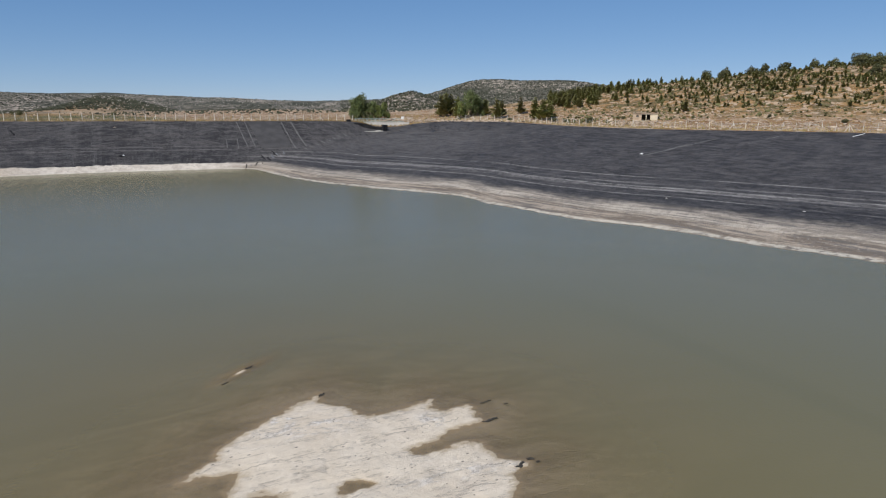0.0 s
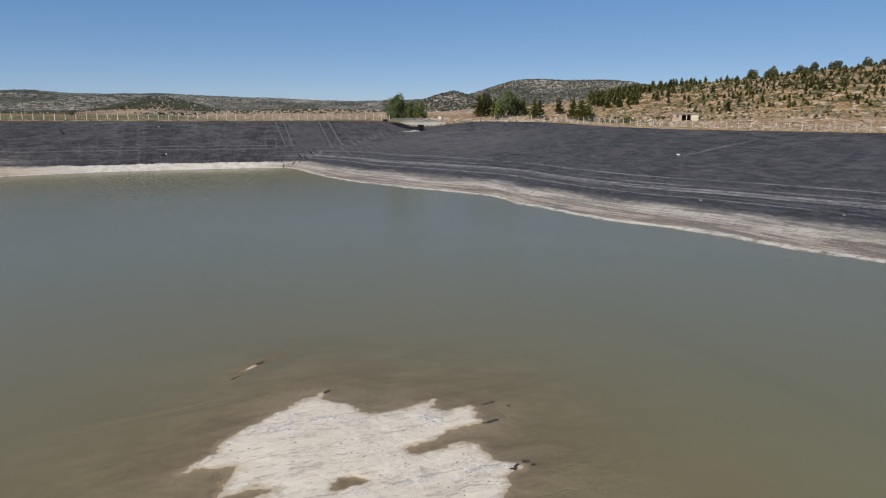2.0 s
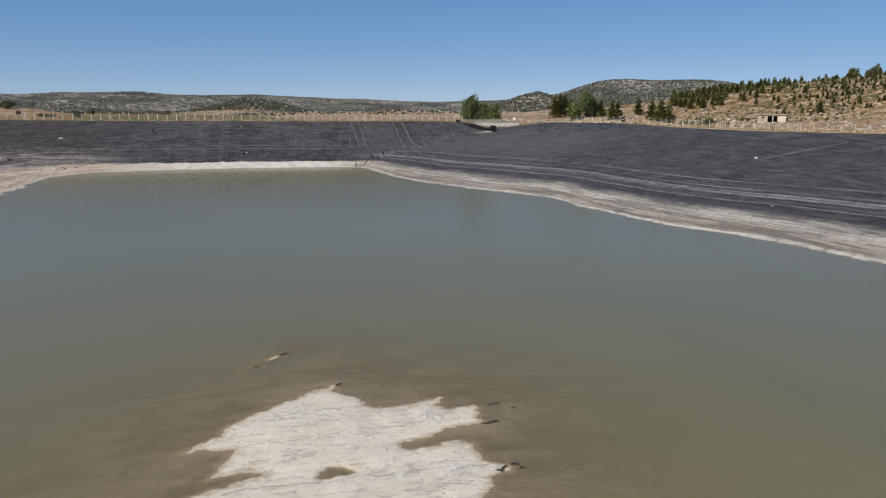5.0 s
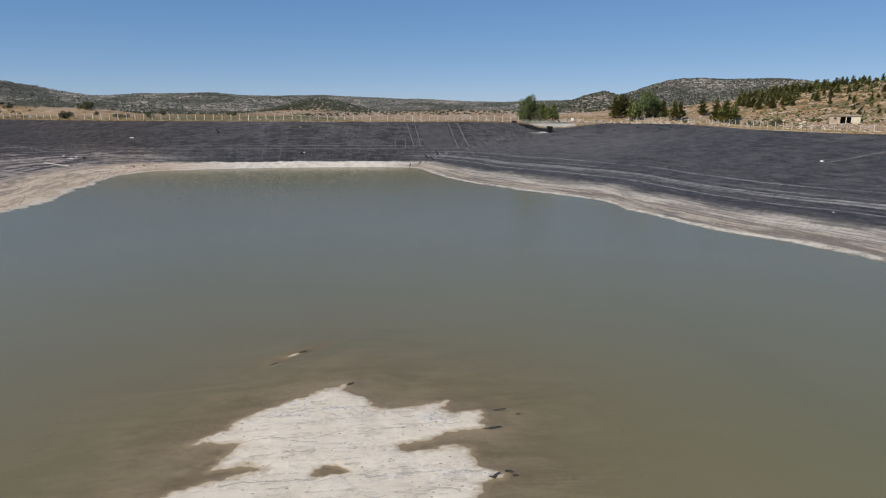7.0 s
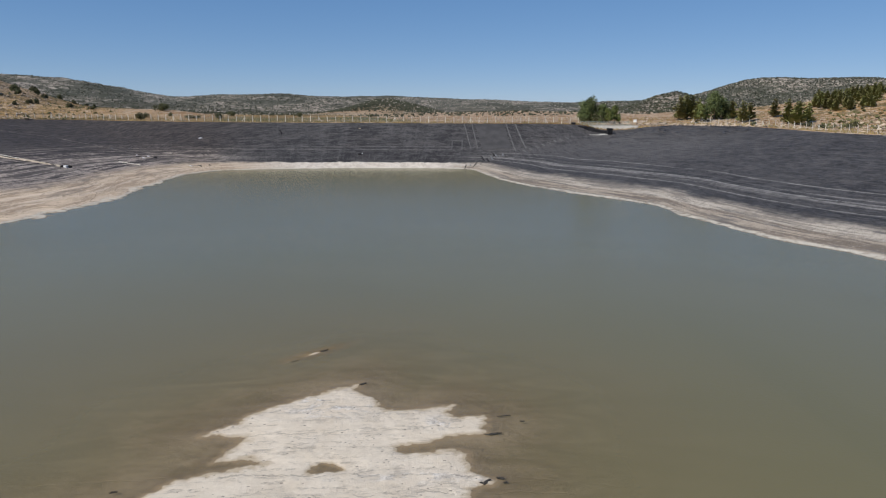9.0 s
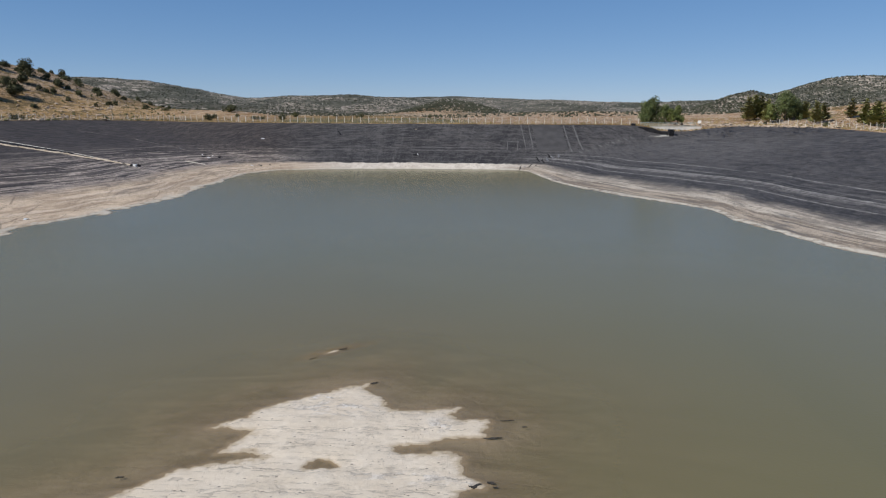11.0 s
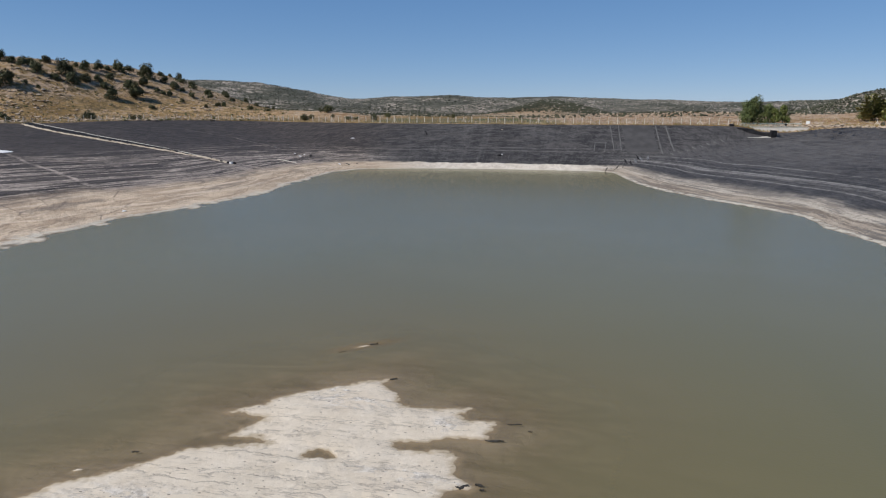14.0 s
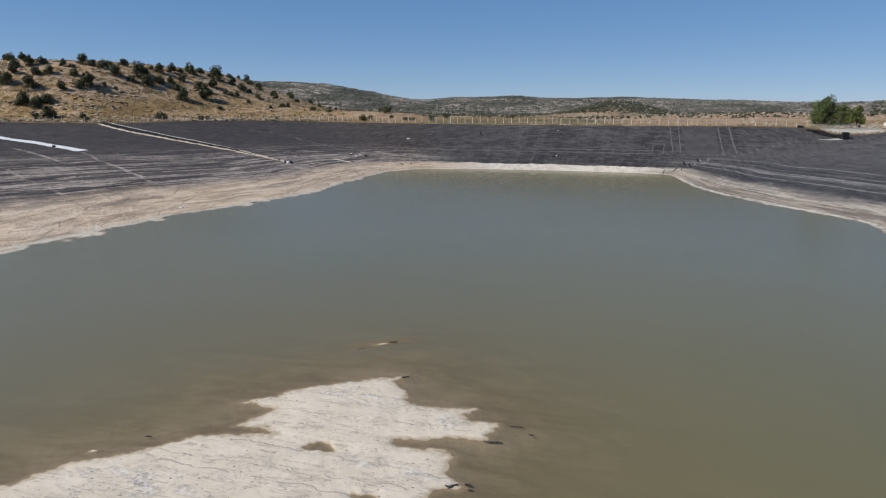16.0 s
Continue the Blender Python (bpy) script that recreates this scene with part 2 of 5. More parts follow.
    mud = m.mix(m.math("MULTIPLY", warm, 0.94), mud, m.mix(m.step(s1, 0.44, 0.57), (0.43, 0.318, 0.218), (0.63, 0.492, 0.352)))
    mud = m.mix(m.math("MULTIPLY", m.step(s2, 0.58, 0.72), m.math("SUBTRACT", 0.6, m.math("MULTIPLY", warm, 0.35))), mud, (0.24, 0.205, 0.165))
    dark = m.math("MULTIPLY", m.step(m.noise(level(0.05, 6.0, 9.0), 1.0, 7, 0.75), 0.51, 0.60), gentle)
    mud = m.mix(m.math("MULTIPLY", dark, m.math("SUBTRACT", 0.85, m.math("MULTIPLY", warm, 0.68))), mud, (0.13, 0.12, 0.11))
    # water lines, long cracks and bare membrane showing on the western beach
    west = m.math("MULTIPLY", warm, gentle)
    tide = m.noise(level(0.022, 5.5, 15.0), 1.0, 7, 0.72)
    mud = m.mix(m.math("MULTIPLY", m.math("MULTIPLY", m.step(tide, 0.50, 0.58), west), 0.6), mud, (0.69, 0.565, 0.43))
    mud = m.mix(m.math("MULTIPLY", m.math("MULTIPLY", m.step(m.math("ABSOLUTE", m.math("SUBTRACT", tide, 0.47)), 0.013, 0.004), west), m.math("MULTIPLY", broken, 0.75)), mud, (0.16, 0.115, 0.08))
    crack = m.step(m.voro(m.pos((0.045, 0.17, 1), turn=14, uv=True), 1.0, "DISTANCE_TO_EDGE"), 0.016, 0.005)
    mud = m.mix(m.math("MULTIPLY", m.math("MULTIPLY", crack, west), 0.6), mud, (0.17, 0.12, 0.085))
    bare = m.math("MULTIPLY", m.step(m.noise(level(0.035, 2.6, 21.0), 1.0, 7, 0.7), 0.535, 0.585), m.step(m.math("ADD", z, m.math("MULTIPLY", s2, 0.5)), 0.9, 1.5))
    mud = m.mix(m.math("MULTIPLY", m.math("MULTIPLY", bare, west), 0.5), mud, (0.12, 0.102, 0.088))
    crest = m.math("MULTIPLY", m.step(z, 0.24, 0.14), m.step(s2, 0.40, 0.52))
    mud = m.mix(m.math("MULTIPLY", crest, 0.85), mud, (0.60, 0.55, 0.46))
    wet = m.step(m.math("ADD", z, m.math("MULTIPLY", m.math("SUBTRACT", s2, 0.5), 0.15)), 0.07, 0.0)
    mud = m.mix(wet, mud, (0.20, 0.165, 0.115))
    mud = m.mix(m.math("MULTIPLY", m.step(fine, 0.52, 0.66), m.math("SUBTRACT", 0.45, m.math("MULTIPLY", warm, 0.2))), mud, (0.17, 0.14, 0.11))
    mud = m.mix(m.math("MULTIPLY", m.step(fine, 0.46, 0.34), m.math("SUBTRACT", 0.35, m.math("MULTIPLY", warm, 0.22))), mud, (0.66, 0.60, 0.51))
    base = m.mix(m.math("MULTIPLY", m.step(fine, 0.54, 0.68), 0.7), base, (0.145, 0.136, 0.128))
    base = m.mix(m.math("MULTIPLY", m.step(fine, 0.47, 0.36), 0.8), base, (0.013, 0.0125, 0.013))
    scuff = m.noise(m.pos((0.16, 0.62, 1), turn=8, uv=True), 1.0, 8, 0.82, 0.3)
    base = m.mix(m.math("MULTIPLY", m.step(scuff, 0.52, 0.58), 0.5), base, (0.125, 0.118, 0.114))
    base = m.mix(m.math("MULTIPLY", m.step(scuff, 0.46, 0.40), 0.6), base, (0.014, 0.0135, 0.0145))
    tan = m.n("ShaderNodeMix", data_type="RGBA", blend_type="MULTIPLY")
    m.put(tan, 0, m.math("MULTIPLY", warm, gentle))
    m.put(tan, 6, base)
    m.put(tan, 7, (1.0, 0.89, 0.81, 1.0))
    m.color(m.mix(silt, tan.outputs[2], mud))
    m.put(m.b, "Roughness", m.math("SUBTRACT", 0.8, m.math("MULTIPLY", wet, 0.3)))
    m.bump(m.math("ADD", m.math("ADD", m.noise(p, 0.7, 6, 0.7), m.math("MULTIPLY", grain, 0.7)), m.math("MULTIPLY", m.noise(m.pos((0.05, 0.16, 1), turn=-20), 1.0, 6, 0.7, 0.6), 1.2)), 0.8, 0.35)
    return m.m


def ground_material():
    m = Mat("dry_grass_ground", 0.92, 0.15)
    p, z = m.pos(), m.xyz()[2]
    a, b, c = m.noise(p, 0.03, 6, 0.65), m.noise(p, 0.45, 6, 0.7), m.noise(p, 0.006, 5, 0.6)
    green = m.attr("green")
    straw = m.mix(m.step(a, 0.38, 0.62), (0.235, 0.143, 0.054), (0.375, 0.245, 0.105))
    straw = m.mix(m.step(b, 0.46, 0.62), straw, (0.175, 0.125, 0.062))
    stony = m.math("MULTIPLY", m.step(m.noise(p, 0.40, 6, 0.75), 0.49, 0.54), m.step(m.noise(p, 0.03, 5, 0.65), 0.46, 0.60))
    high = m.math("MULTIPLY", m.step(m.math("ADD", z, m.math("MULTIPLY", m.noise(p, 0.04, 5, 0.7), 16.0)), 27.0, 35.0), m.step(m.noise(p, 0.20, 7, 0.8), 0.45, 0.53))
    near = m.mix(m.math("MULTIPLY", m.math("MAXIMUM", stony, high), 0.85), straw, (0.49, 0.352, 0.24))
    near = m.mix(m.math("MULTIPLY", m.step(m.noise(p, 0.16, 6, 0.75), 0.50, 0.57), 0.8), near, (0.105, 0.075, 0.034))
    near = m.mix(m.math("MULTIPLY", m.step(m.noise(p, 0.9, 5, 0.75), 0.54, 0.60), 0.55), near, (0.10, 0.078, 0.04))
    # planting benches along the contours of the eastern slope
    wav = m.math("ADD", z, m.math("MULTIPLY", m.math("SUBTRACT", m.noise(p, 0.02, 4), 0.5), 5.0))
    bench = m.math("ABSOLUTE", m.math("SUBTRACT", m.math("FRACT", m.math("DIVIDE", wav, 2.1)), 0.5))
    east = m.mix(m.step(bench, 0.2, 0.42), (0.235, 0.138, 0.055), (0.36, 0.222, 0.105))
    east = m.mix(m.math("MULTIPLY", m.step(m.noise(p, 0.35, 6, 0.75), 0.51, 0.56), 0.85), east, (0.50, 0.39, 0.29))
    east = m.mix(m.math("MULTIPLY", m.step(m.noise(p, 0.16, 6, 0.72), 0.49, 0.55), 0.85), east, (0.095, 0.080, 0.036))
    near = m.mix(green, near, east)
    mound = m.mix(m.step(m.noise(p, 0.05, 5, 0.7), 0.44, 0.56), (0.27, 0.158, 0.080), (0.385, 0.262, 0.160))
    mound = m.mix(m.math("MULTIPLY", m.step(m.noise(p, 0.25, 6, 0.75), 0.51, 0.55), 0.8), mound, (0.52, 0.44, 0.355))
    mound = m.mix(m.math("MULTIPLY", m.step(m.noise(p, 0.5, 6, 0.75), 0.54, 0.59), 0.7), mound, (0.12, 0.09, 0.05))
    near = m.mix(m.attr("pale"), near, mound)
    near = m.mix(m.math("MULTIPLY", m.attr("crop"), m.step(m.noise(m.pos((0.01, 0.08, 1)), 1.0, 4), 0.40, 0.50)), near, m.mix(m.step(b, 0.42, 0.6), (0.072, 0.082, 0.032), (0.13, 0.125, 0.055)))
    # rocky scrub on the distant hills; plateau behind greyer, its scrub faded as haze
    ridge = m.attr("ridge")
    far = m.mix(m.step(c, 0.38, 0.62), (0.105, 0.092, 0.068), (0.18, 0.152, 0.120))
    far = m.mix(ridge, far, m.mix(m.step(c, 0.38, 0.62), (0.088, 0.086, 0.066), (0.165, 0.147, 0.120)))
    rocky = m.math("MULTIPLY", m.step(m.noise(p, 0.07, 5, 0.7), 0.50, 0.54), m.step(m.noise(p, 0.006, 5, 0.65), 0.42, 0.58))
    far = m.mix(m.math("MULTIPLY", rocky, 0.85), far, (0.50, 0.425, 0.35))
    scrub = m.math("MULTIPLY", m.step(m.noise(p, 0.05, 5, 0.7), 0.50, 0.53), m.math("SUBTRACT", 1.0, m.math("MULTIPLY", ridge, 0.2)))
    far = m.mix(scrub, far, (0.050, 0.054, 0.036))
    far = m.mix(m.math("MULTIPLY", m.math("MULTIPLY", m.attr("thicket"), m.step(m.noise(p, 0.08, 6, 0.78), 0.46, 0.52)), 0.75), far, (0.040, 0.044, 0.027))
    # bare fields between the scrub of the plain
    field = m.math("MULTIPLY", m.step(m.noise(m.pos((0.0035, 0.011, 1), turn=12), 1.0, 4, 0.5), 0.44, 0.49), m.attr("plain"))
    far = m.mix(m.math("MULTIPLY", field, 0.9), far, m.mix(m.step(a, 0.4, 0.6), (0.34, 0.24, 0.145), (0.44, 0.33, 0.215)))
    m.color(m.mix(m.attr("wild"), near, far))
    m.bump(m.math("ADD", b, m.math("MULTIPLY", m.noise(p, 1.7, 3), 0.4)), 0.9, 0.6)
    return m.m


def silt_material():
    m = Mat("dried_silt", 0.88, 0.2)
    p, (px, py, z) = m.pos(), m.xyz()[:3]
    g, tone = m.noise(p, 0.5, 6, 0.6), m.noise(p, 0.11, 4, 0.6)
    d = m.noise(m.pos((0.30, 2.4, 1), turn=3), 1.0, 7, 0.75, 0.6)
    d2 = m.noise(m.pos((0.12, 1.1, 1), turn=1), 1.0, 5, 0.65, 0.4)
    d3 = m.noise(m.pos((0.5, 3.6, 1), turn=-5), 1.0, 6, 0.8, 0.5)
    grit = m.noise(p, 3.2, 8, 0.85)
    c = m.mix(m.step(g, 0.3, 0.7), (0.63, 0.54, 0.42), (0.705, 0.615, 0.493))
    c = m.mix(m.math("MULTIPLY", m.step(tone, 0.48, 0.66), 0.5), c, (0.63, 0.53, 0.41))
    c = m.mix(m.math("MULTIPLY", m.step(grit, 0.55, 0.66), 0.35), c, (0.47, 0.40, 0.32))
    c = m.mix(m.math("MULTIPLY", m.step(grit, 0.46, 0.38), 0.5), c, (0.75, 0.675, 0.565))
    # drag lines along the bank, clustered, and a few long cracks
    lines = m.math("MULTIPLY", m.step(m.math("ABSOLUTE", m.math("SUBTRACT", d, 0.53)), 0.009, 0.003), m.step(m.noise(p, 0.30, 5, 0.65), 0.53, 0.60))
    hair = m.math("MULTIPLY", m.step(m.math("ABSOLUTE", m.math("SUBTRACT", d3, 0.5)), 0.010, 0.004), m.step(m.noise(p, 0.42, 5, 0.7), 0.56, 0.63))
    long = m.math("MULTIPLY", m.step(m.math("ABSOLUTE", m.math("SUBTRACT", d2, 0.5)), 0.014, 0.004), m.step(m.noise(p, 0.8, 5, 0.7), 0.42, 0.55))
    marks = m.math("MAXIMUM", m.math("MAXIMUM", lines, hair), long)
    for y0, lean, half in ((-6.6, -0.05, 0.05), (-7.9, 0.02, 0.035), (-9.6, -0.03, 0.04), (-1.0, 0.04, 0.03)):
        wob = m.math("MULTIPLY", m.math("SUBTRACT", m.noise(m.pos((0.5, 0.02, 1)), 1.0, 6, 0.7), 0.5), 1.6)
        off = m.math("ABSOLUTE", m.math("SUBTRACT", m.math("SUBTRACT", py, m.math("MULTIPLY", px, lean)), m.math("ADD", wob, y0)))
        marks = m.math("MAXIMUM", marks, m.math("MULTIPLY", m.step(off, half * 2, half * 0.6), m.step(m.noise(p, 0.7, 4, 0.7), 0.42, 0.52)))
    c = m.mix(m.math("MULTIPLY", marks, 0.5), c, (0.22, 0.19, 0.16))
    # crusted, flaking places
    flake = m.step(m.noise(m.pos((0.7, 1.3, 1)), 0.75, 7, 0.78), 0.48, 0.57)
    flake = m.math("MULTIPLY", flake, m.attr("crust"))
    c = m.mix(m.math("MULTIPLY", flake, 0.85), c, m.mix(m.step(m.noise(p, 3.0, 5, 0.75), 0.45, 0.56), (0.34, 0.31, 0.28), (0.72, 0.68, 0.63)))
    # dark specks, and pits with the shade in them painted into the colour
    spots = m.math("MULTIPLY", m.step(m.voro(p, 2.4), 0.15, 0.07), m.step(m.noise(p, 0.45, 4), 0.44, 0.56))
    pits = m.math("MULTIPLY", m.step(m.voro(m.pos((1, 1.8, 1)), 1.1), 0.13, 0.06), m.step(m.noise(p, 0.6, 4), 0.40, 0.5))
    c = m.mix(m.math("MULTIPLY", m.math("MAXIMUM", spots, pits), 0.85), c, (0.15, 0.13, 0.11))
    zz = m.math("ADD", z, m.math("MULTIPLY", m.math("SUBTRACT", m.noise(p, 2.2, 6, 0.7), 0.5), 0.04))
    wet = m.step(zz, 0.010, 0.0)
    c = m.mix(m.math("MULTIPLY", m.step(zz, 0.042, 0.012), 0.7), c, (0.42, 0.33, 0.215))
    wisp = m.noise(m.pos((0.10, 0.30, 1), turn=28), 1.0, 6, 0.65, 1.0)
    under = m.mix(m.step(wisp, 0.35, 0.68), (0.165, 0.122, 0.075), (0.27, 0.208, 0.138))
    under = m.mix(m.step(z, -0.06, -0.01), under, (0.27, 0.20, 0.122))
    c = m.mix(wet, c, under)
    m.color(c)
    m.put(m.b, "Roughness", m.math("SUBTRACT", 0.9, m.math("MULTIPLY", wet, 0.3)))
    relief = m.math("ADD", m.math("MULTIPLY", d, 0.8), m.math("MULTIPLY", grit, 1.7))
    relief = m.math("SUBTRACT", relief, m.math("MULTIPLY", m.math("MAXIMUM", marks, m.math("MAXIMUM", pits, spots)), 0.9))
    m.bump(relief, 0.55, 0.05)
    return m.m


def water_material():
    m = Mat("turbid_water", 0.09, 0.68)
    p = m.pos()
    px, py = m.xyz()[:2]
    c = m.mix(m.step(m.noise(p, 0.02, 4, 0.5, 0.6), 0.35, 0.65), (0.157, 0.138, 0.061), (0.169, 0.148, 0.069))
    # silt stirred up round the bank
    off = m.math("SQRT", m.math("ADD", m.math("POWER", m.math("ADD", px, 24.0), 2.0), m.math("POWER", m.math("ADD", py, 2.0), 2.0)))
    off = m.math("ADD", off, m.math("MULTIPLY", m.math("SUBTRACT", m.noise(p, 0.05, 5, 0.6, 0.8), 0.5), 26.0))
    c = m.mix(m.math("MULTIPLY", m.step(off, 48.0, 14.0), 0.8), c, (0.156, 0.130, 0.060))
    m.color(c)
    m.b.inputs["IOR"].default_value = 1.333
    m.put(m.b, "Roughness", m.math("ADD", 0.19, m.math("MULTIPLY", m.noise(p, 0.03, 3), 0.08)))
    m.put(m.b, "Alpha", m.math("SUBTRACT", 1.0, m.attr("clear")))
    m.bump(m.math("ADD", m.noise(m.pos((1, 1.6, 1)), 2.8, 3), m.math("MULTIPLY", m.noise(p, 0.3, 3), 0.5)), 0.16, 0.07)
    return m.m


# height above water and paleness of the old strand lines
STRANDS = []
for pz, half, c in ((2.50, 0.03, 0.95), (2.93, 0.025, 0.4), (3.12, 0.06, 0.85), (3.34, 0.06, 1.0), (3.71, 0.03, 0.75), (4.44, 0.035, 1.0)):
    low = 0.4 if 3.0 < pz < 3.5 else 0.08
    STRANDS += [(pz - half - 0.03, low), (pz - half, c), (pz + half, c), (pz + half + 0.03, low if pz < 3.3 else 0.08)]
M_LINER, M_GROUND, M_SILT, M_WATER = liner_material(), ground_material(), silt_material(), water_material()
M_CONC = simple("weathered_concrete", (0.44, 0.42, 0.38), (0.56, 0.54, 0.49), 0.8, 0.85, bump=0.3)
M_POST = simple("pale_fence_post", (0.50, 0.46, 0.39), (0.68, 0.63, 0.55), 1.5, 0.8, vary=0.3)
M_WIRE = simple("galvanised_wire", (0.30, 0.30, 0.29), (0.38, 0.38, 0.37), 2.0, 0.5, metal=0.6)
M_BARK = simple("grey_bark", (0.10, 0.075, 0.05), (0.18, 0.14, 0.10), 3.0, 0.9)
M_PINE = simple("pine_needles", (0.135, 0.140, 0.046), (0.245, 0.232, 0.086), 0.9, 0.7, vary=0.5)
M_OAK = simple("scrub_oak_leaves", (0.046, 0.050, 0.021), (0.105, 0.105, 0.044), 0.8, 0.7, vary=0.4)
M_POPLAR = simple("poplar_leaves", (0.060, 0.083, 0.027), (0.135, 0.160, 0.055), 0.5, 0.6, vary=0.3)
M_LIME = simple("yellow_green_leaves", (0.085, 0.108, 0.026), (0.150, 0.170, 0.048), 0.6, 0.6)
M_ROCK = simple("pale_limestone", (0.36, 0.27, 0.19), (0.53, 0.425, 0.32), 0.7, 0.9, bump=0.3)
M_RENDER = simple("cream_render", (0.52, 0.45, 0.32), (0.62, 0.55, 0.42), 0.9, 0.85)
# shade inside the shed, put into a near-black base colour
M_SHADED = simple("shaded_interior", (0.03, 0.028, 0.026), (0.05, 0.046, 0.042), 1.0, 0.9)
M_CLOTH = simple("white_geotextile", (0.62, 0.62, 0.62), (0.74, 0.74, 0.73), 0.5, 0.8)
M_SAND = simple("pale_sand_ballast", (0.30, 0.24, 0.17), (0.52, 0.45, 0.36), 0.9, 0.9, bump=0.5)
M_RUBBER = simple("black_membrane", (0.014, 0.014, 0.016), (0.026, 0.026, 0.028), 0.6, 0.9, 0.1)
M_RAIL = simple("painted_steel_rail", (0.33, 0.42, 0.39), (0.44, 0.52, 0.48), 2.0, 0.5)


# ---- mesh helpers ----
def mesh(name, verts, faces, mat, smooth=False):
    me = bpy.data.meshes.new(name)
    me.from_pydata([tuple(v) for v in verts], [], [tuple(f) for f in faces])
    me.materials.append(mat)
    if smooth:
        me.polygons.foreach_set("use_smooth", [True] * len(me.polygons))
    me.update()
    return me


def part(name, bm, material, parent, label=""):
    """Links a bmesh, or a mesh, as one object under a thing."""
    if isinstance(bm, bmesh.types.BMesh):
        me = bpy.data.meshes.new(name)
        bm.to_mesh(me)
        bm.free()
        me.materials.append(material)
    else:
        me = bm
    ob = new(name, me)
    ob.parent = parent
    if label:
        tagged(ob, label)
    return ob


def thing(name, m, label, category, group="", kind=""):
    ob = new(name)
    ob.empty_display_size = 0.3
    ob.matrix_world = m
    return tagged(ob, label, category, group, kind)


def add_box(bm, x, y, z, m=Matrix(), bevel=0.0):
    """A box of that size centred on m, with softened edges."""
    r = bmesh.ops.create_cube(bm, size=1.0, matrix=m @ Matrix.Diagonal((x, y, z, 1)))
    if bevel:
        es = list({e for v in r["verts"] for e in v.link_edges})
        bmesh.ops.bevel(bm, geom=es, offset=bevel, segments=1, affect="EDGES")


def box_mesh(x, y, z, m=Matrix(), bevel=0.0):
    bm = bmesh.new()
    add_box(bm, x, y, z, m, bevel)
    return bm


def tube(points, radii, sides=6):
    """Verts and faces of a tube along points."""
    vs, fs = [], []
    pts = [Vector(p) for p in points]
    for i, p in enumerate(pts):
        d = (pts[min(i + 1, len(pts) - 1)] - pts[max(i - 1, 0)]).normalized()
        a = d.orthogonal().normalized()
        b = d.cross(a)
        r = radii[i] if isinstance(radii, (list, tuple)) else radii
        for k in range(sides):
            w = 2 * math.pi * k / sides
            vs.append(p + a * (r * math.cos(w)) + b * (r * math.sin(w)))
    for i in range(len(pts) - 1):
        for k in range(sides):
            k2 = (k + 1) % sides
            fs.append((i * sides + k, i * sides + k2, (i + 1) * sides + k2, (i + 1) * sides + k))
    fs.append(tuple(range(sides - 1, -1, -1)))
    fs.append(tuple(range((len(pts) - 1) * sides, len(pts) * sides)))
    return vs, fs


def smooth01(v, lo, hi):
    t = np.clip((v - lo) / (hi - lo), 0, 1)
    return t * t * (3 - 2 * t)


def fbm(x, y, scale, octaves=4, seed=0.0):
    return noise.fractal(Vector((x * scale + seed, y * scale - seed, seed * 0.7)), 0.9, 2.1, octaves)


# ---- the basin: pairs of water's edge and rim, counter-clockwise, with the rim's height and how far the slope sags ----
PAIRS = [
    (66, -20, 180, 20, 13.0, 0.8), (63, 14, 160, 58, 13.0, 0.8), (59, 28, 145, 82, 13.0, 0.8), (56, 42, 132, 98, 13.0, 0.8),
    (50, 56, 120, 112, 13.0, 0.8), (48, 66, 114, 126, 13.1, 0.8), (45.3, 80, 112, 144, 13.2, 0.8), (44, 94.5, 112, 165, 13.5, 0.8),
    (36, 107, 108, 186, 13.9, 0.8), (28, 122, 97, 200, 13.8, 0.8), (23, 134, 86, 204, 12.9, 0.9), (20, 150, 76, 205, 11.7, 0.9),
    (18, 165, 66, 205, 12.0, 1.0), (15, 174, 56, 206, 13.6, 1.0), (0, 176, 5, 206, 13.7, 1.0), (-25, 176, -25, 207, 13.7, 1.0),
    (-50, 172, -60, 211, 13.6, 1.0), (-64, 164, -100, 220, 13.6, 1.0), (-67, 150, -140, 236, 13.7, 1.0), (-67, 135, -168, 226, 13.9, 1.0),
    (-66, 118, -182, 205, 13.7, 1.0), (-64, 98, -192, 186, 13.2, 1.0), (-68, 78, -215, 178, 13.3, 1.0), (-72, 60, -240, 172, 13.4, 1.0),
]
# out of view: the basin closes behind the camera
BEHIND = [(-73, 35, -275, 140, 13.5, 1.0), (-74, 0, -290, 60, 13.5, 1.0), (-70, -60, -260, -80, 13.5, 1.0), (-30, -110, -150, -190, 13.5, 1.0),
          (30, -110, 60, -210, 13.5, 1.0), (66, -70, 170, -100, 13.0, 0.8)]
CENTRE = Vector((-40.0, 70.0))


def closed_curve(rows, per):
    """Catmull-Rom through closed rows, per samples to a span."""
    a = np.array(rows, float)
    out = []
    for i in range(len(a)):
        p0, p1, p2, p3 = a[i - 1], a[i], a[(i + 1) % len(a)], a[(i + 2) % len(a)]
        for t in np.arange(per) / per:
            out.append(0.5 * (2 * p1 + (p2 - p0) * t + (2 * p0 - 5 * p1 + 4 * p2 - p3) * t * t + (3 * p1 - p0 - 3 * p2 + p3) * t ** 3))
    return np.array(out)


RING = closed_curve(PAIRS + BEHIND, 26)
NR = len(RING)
S_ROWS = [-0.9, -0.35, -0.12, -0.05, -0.02] + [0.15 * (i / 14) ** 1.2 for i in range(14)] + [0.15 + 0.85 * (i / 40) for i in range(41)]


